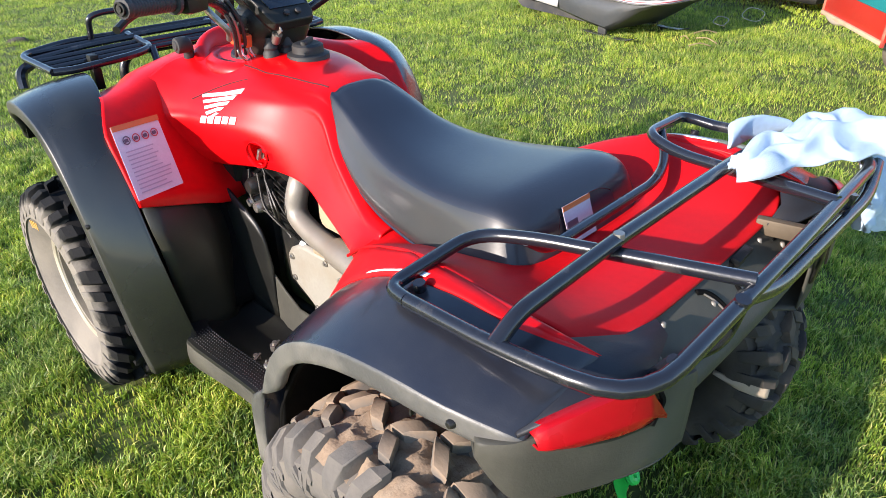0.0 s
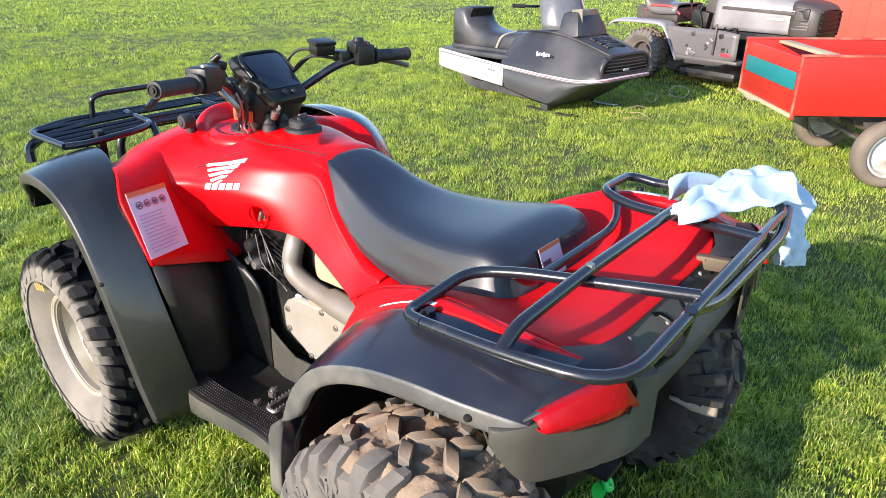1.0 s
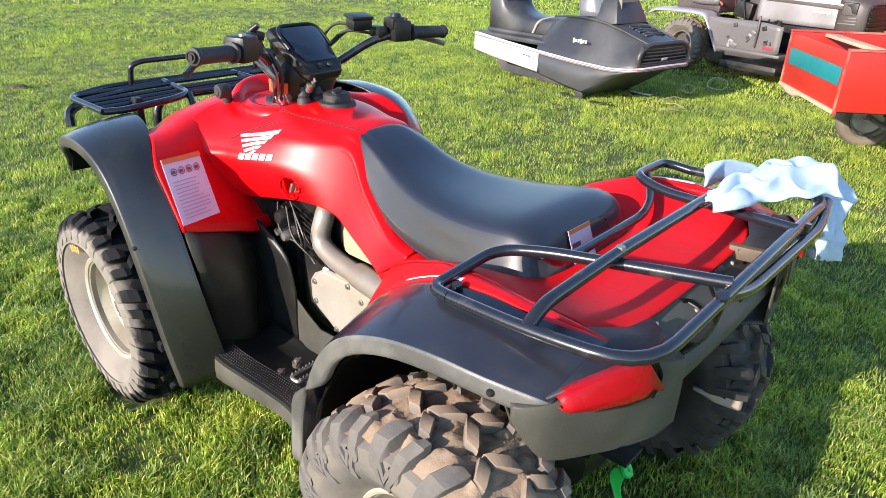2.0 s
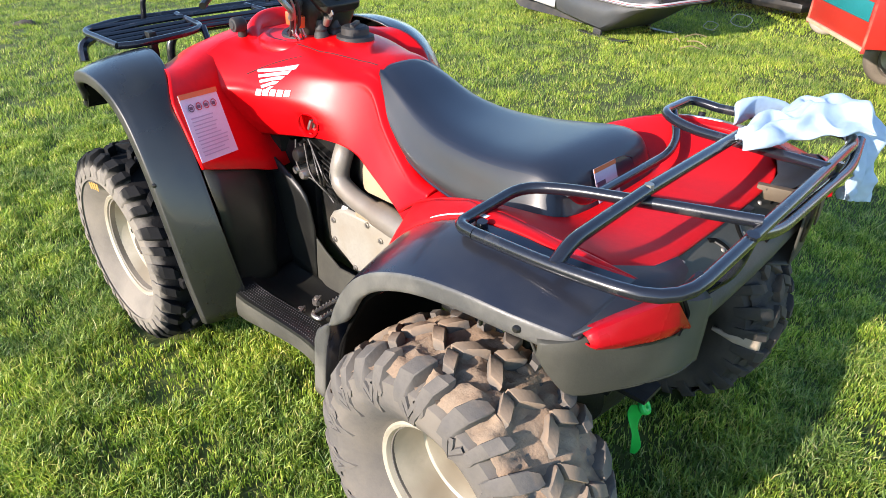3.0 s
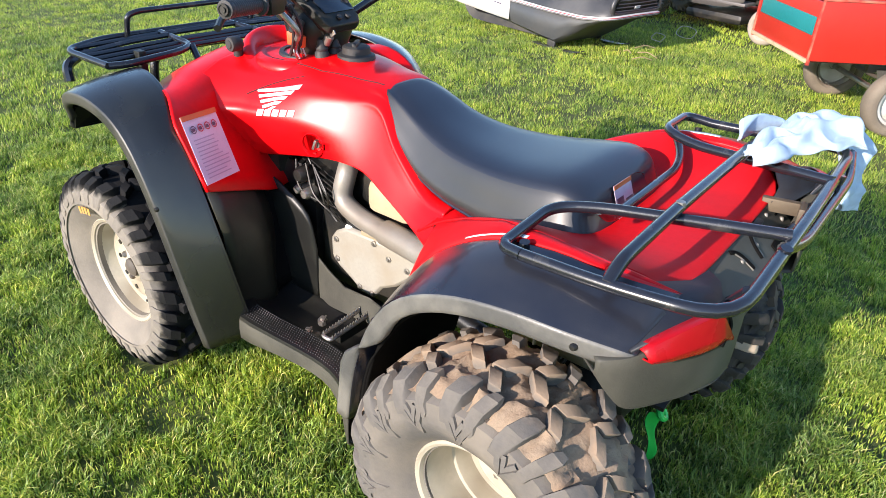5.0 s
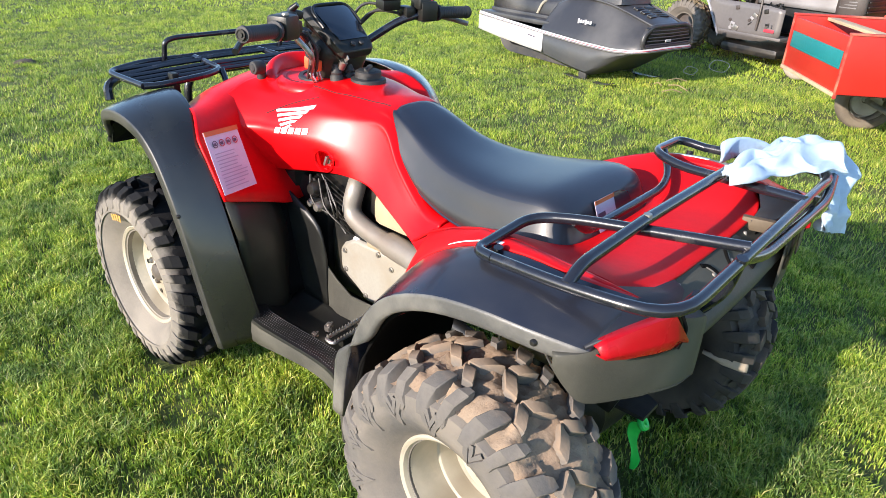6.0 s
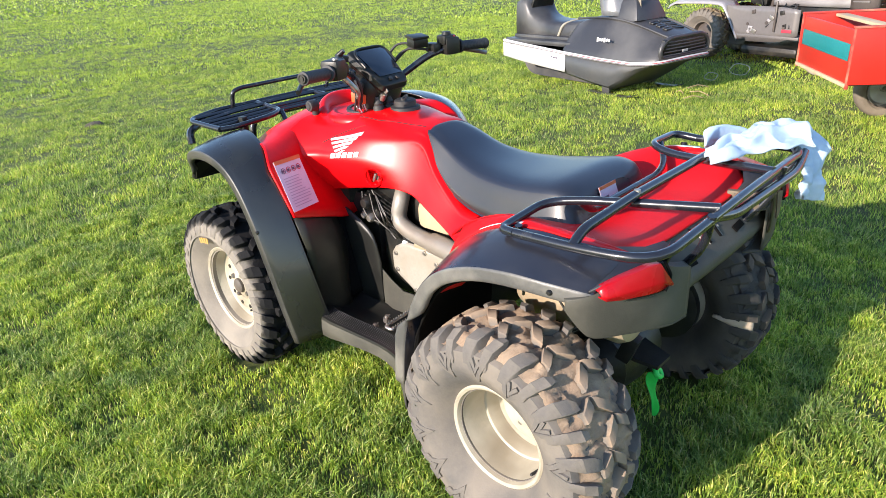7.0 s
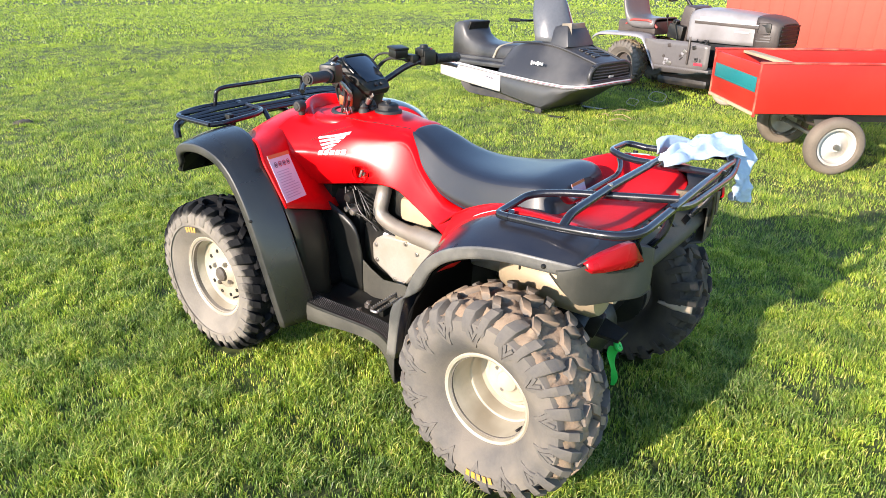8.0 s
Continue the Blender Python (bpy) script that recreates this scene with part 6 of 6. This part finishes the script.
def blade_material(name, cols):
    m = bpy.data.materials.new(name)
    m.use_nodes = True
    nt = m.node_tree
    b = nt.nodes["Principled BSDF"]
    geo = nt.nodes.new("ShaderNodeNewGeometry")
    ramp = nt.nodes.new("ShaderNodeValToRGB")
    el = ramp.color_ramp.elements
    el[0].position, el[0].color = cols[0][0], (*cols[0][1], 1)
    el[1].position, el[1].color = cols[-1][0], (*cols[-1][1], 1)
    for p, c in cols[1:-1]:
        e = el.new(p)
        e.color = (*c, 1)
    nt.links.new(geo.outputs["Random Per Island"], ramp.inputs[0])
    tc = nt.nodes.new("ShaderNodeTexCoord")
    ns = nt.nodes.new("ShaderNodeTexNoise")
    ns.inputs["Scale"].default_value, ns.inputs["Detail"].default_value = 1.6, 4
    nt.links.new(tc.outputs["Object"], ns.inputs["Vector"])
    ns2 = nt.nodes.new("ShaderNodeTexNoise")
    ns2.inputs["Scale"].default_value, ns2.inputs["Detail"].default_value = 7.0, 3
    nt.links.new(tc.outputs["Object"], ns2.inputs["Vector"])
    avg = nt.nodes.new("ShaderNodeMath")
    avg.operation = "ADD"
    nt.links.new(ns.outputs["Fac"], avg.inputs[0])
    nt.links.new(ns2.outputs["Fac"], avg.inputs[1])
    tint = nt.nodes.new("ShaderNodeValToRGB")
    tint.color_ramp.elements[0].position, tint.color_ramp.elements[0].color = .40, (.76, .78, 1.04, 1)
    tint.color_ramp.elements[1].position, tint.color_ramp.elements[1].color = .60, (1.58, 1.38, 1.12, 1)
    half = nt.nodes.new("ShaderNodeMath")
    half.operation = "MULTIPLY"
    half.inputs[1].default_value = .5
    nt.links.new(avg.outputs[0], half.inputs[0])
    nt.links.new(half.outputs[0], tint.inputs[0])
    mul = nt.nodes.new("ShaderNodeMix")
    mul.data_type, mul.blend_type = "RGBA", "MULTIPLY"
    mul.inputs[0].default_value = 1
    nt.links.new(ramp.outputs[0], mul.inputs[6])
    nt.links.new(tint.outputs[0], mul.inputs[7])
    nt.links.new(mul.outputs[2], b.inputs["Base Color"])
    b.inputs["Roughness"].default_value = .45
    b.inputs["Specular IOR Level"].default_value = .5
    tr = nt.nodes.new("ShaderNodeBsdfTranslucent")
    nt.links.new(mul.outputs[2], tr.inputs[0])
    mixs = nt.nodes.new("ShaderNodeMixShader")
    mixs.inputs[0].default_value = .38
    nt.links.new(b.outputs[0], mixs.inputs[1])
    nt.links.new(tr.outputs[0], mixs.inputs[2])
    nt.links.new(mixs.outputs[0], nt.nodes["Material Output"].inputs[0])
    return m


BLADE = blade_material("grass_blade", [(0, (0.070, 0.150, 0.020)), (.35, (0.185, 0.315, 0.038)), (.7, (0.350, 0.490, 0.068)), (.9, (0.470, 0.540, 0.115)), (1, (0.600, 0.560, 0.210))])
BLADE_FAR = blade_material("far_grass_blade", [(0, (0.190, 0.300, 0.036)), (.35, (0.250, 0.375, 0.046)), (.7, (0.315, 0.445, 0.058)), (.9, (0.380, 0.480, 0.080)), (1, (0.430, 0.490, 0.110))])


def grass(name, x0, x1, y0, y1, density, height, width, seed, keep, joints, label, near_by=True):
    """Blades of grass on a stretch of lawn, denser and taller in tufts."""
    g = np.random.default_rng(seed)
    count = int((x1 - x0) * (y1 - y0) * density)
    x, y = g.uniform(x0, x1, count), g.uniform(y0, y1, count)
    ok = keep(x, y)
    def patch(scale, s):
        """Soft random patches of that size in metres, from -1 to 1."""
        lat = np.random.default_rng(s).uniform(-1, 1, (257, 257))
        c, d = math.cos(s * .7), math.sin(s * .7)
        u, v = (x * c - y * d + 90) / scale % 256, (x * d + y * c + 90) / scale % 256
        i, j = u.astype(int), v.astype(int)
        fu, fv = u - i, v - j
        fu, fv = fu * fu * (3 - 2 * fu), fv * fv * (3 - 2 * fv)
        return (lat[i, j] * (1 - fu) + lat[i + 1, j] * fu) * (1 - fv) + (lat[i, j + 1] * (1 - fu) + lat[i + 1, j + 1] * fu) * fv
    tuft = .5 * patch(.04, 11) + .8 * patch(.10, 12) + .35 * patch(.5, 13)
    ok &= (g.uniform(-1.0, .65, count) < tuft * 1.35 + .1) | (g.uniform(0, 1, count) < .20)
    for wx, wy, ww, wl in ((-.452, -.622, .12, .12), (.452, -.622, .12, .12), (-.47, .622, .10, .11), (.47, .622, .10, .11)):
        ok &= ~((abs(x - wx) < ww) & (abs(y - wy) < wl))
    x, y, tuft = x[ok], y[ok], tuft[ok]
    n = len(x)
    h = height * g.uniform(.55, 1.15, n) * np.clip(1 + .75 * tuft, .3, 2.0)
    w = width * g.uniform(.7, 1.3, n)
    a = g.uniform(0, 2 * np.pi, n)
    lean_a = a + np.pi / 2 + g.normal(0, .8, n)
    lean = h * g.uniform(.15, 1.45, n)
    cx, cy = np.cos(a) * w * .5, np.sin(a) * w * .5
    lx, ly = np.cos(lean_a) * lean, np.sin(lean_a) * lean
    z0 = np.full(n, -.012)
    if joints == 2:
        v = np.stack([np.stack([x - cx, y - cy, z0], 1), np.stack([x + cx, y + cy, z0], 1), np.stack([x + cx * .8 + lx * .35, y + cy * .8 + ly * .35, h * .62], 1), np.stack([x - cx * .8 + lx * .35, y - cy * .8 + ly * .35, h * .62], 1), np.stack([x + lx, y + ly, h * .95], 1)], 1).reshape(-1, 3)
        base = np.arange(n)[:, None] * 5
        loops = (base + np.array([0, 1, 2, 3, 3, 2, 4])).reshape(-1)
        starts = (np.arange(n)[:, None] * 7 + np.array([0, 4])).reshape(-1)
        totals = np.tile([4, 3], n)
    else:
        v = np.stack([np.stack([x - cx, y - cy, z0], 1), np.stack([x + cx, y + cy, z0], 1), np.stack([x + lx, y + ly, h], 1)], 1).reshape(-1, 3)
        loops = np.arange(n * 3)
        starts = np.arange(n) * 3
        totals = np.full(n, 3)
    me = bpy.data.meshes.new(name)
    me.vertices.add(len(v))
    me.vertices.foreach_set("co", v.astype(np.float32).reshape(-1))
    me.loops.add(len(loops))
    me.loops.foreach_set("vertex_index", loops.astype(np.int32))
    me.polygons.add(len(starts))
    me.polygons.foreach_set("loop_start", starts.astype(np.int32))
    me.polygons.foreach_set("loop_total", totals.astype(np.int32))
    me.update(calc_edges=True)
    me.materials.append(BLADE if near_by else BLADE_FAR)
    return tagged(new(name, me), label, "grass", kind="stuff")


near = lambda x, y: (x > -2.05) & (y > -1.6)
grass("grass_near", -2.05, 1.9, -1.6, 2.6, 41000, .0245, .0034, 1, near, 2, "short green lawn grass in the sun")
ring_zone = lambda x, y: ~((x > -2.05) & (x < 1.9) & (y > -1.6) & (y < 2.6)) & (y > -.75 * x - 3.2) & (y > x * .9 - 6.4) & (y < 8.2)
grass("grass_middle", -3.6, 5.6, -2.2, 7.5, 11000, .023, .0054, 2, ring_zone, 1, "lawn grass a few steps away")
far_zone = lambda x, y: (np.hypot(x + 1.2, y + 1.2) < 26) & ~((x > -3.6) & (x < 5.6) & (y > -2.2) & (y < 7.5)) & (y > -.30 * (x + 3) - 1.5) & ~((x > 9.2) & (y < 1.7)) & (y > -4.5) & (x > -10 + (y < 3) * 6)
around = lambda x, y: (np.hypot(x, y) < 12) & ~((x > -3.6) & (x < 5.6) & (y > -2.2) & (y < 7.5) & (y > -.75 * x - 3.2) & (y > x * .9 - 6.4)) & ~((np.hypot(x + 1.2, y + 1.2) < 26) & (y > -.30 * (x + 3) - 1.5) & (y > -4.5) & (x > -10 + (y < 3) * 6) & ~((x > -3.6) & (x < 5.6) & (y > -2.2) & (y < 7.5))) & ~((x > -2.05) & (x < 1.9) & (y > -1.6) & (y < 2.6))
grass("grass_around", -12, 12, -12, 12, 1500, .034, .016, 5, around, 1, "lawn grass at the lawn's near side")
distant = lambda x, y: (np.hypot(x + 1.2, y + 1.2) >= 26) & (y > .15 * x - 2)
grass("grass_distant", -30, 55, 0, 60, 55, .05, .09, 4, distant, 1, "distant lawn grass", False)
near_far = lambda x, y: far_zone(x, y) & (np.hypot(x + 1.2, y + 1.2) < 14)
wide_far = lambda x, y: far_zone(x, y) & (np.hypot(x + 1.2, y + 1.2) >= 14)
grass("grass_far", -10, 13, -4.5, 13, 2400, .025, .011, 3, near_far, 1, "far lawn grass", False)
grass("grass_farther", -10, 24, -4.5, 24, 500, .030, .026, 6, wide_far, 1, "far lawn grass", False)
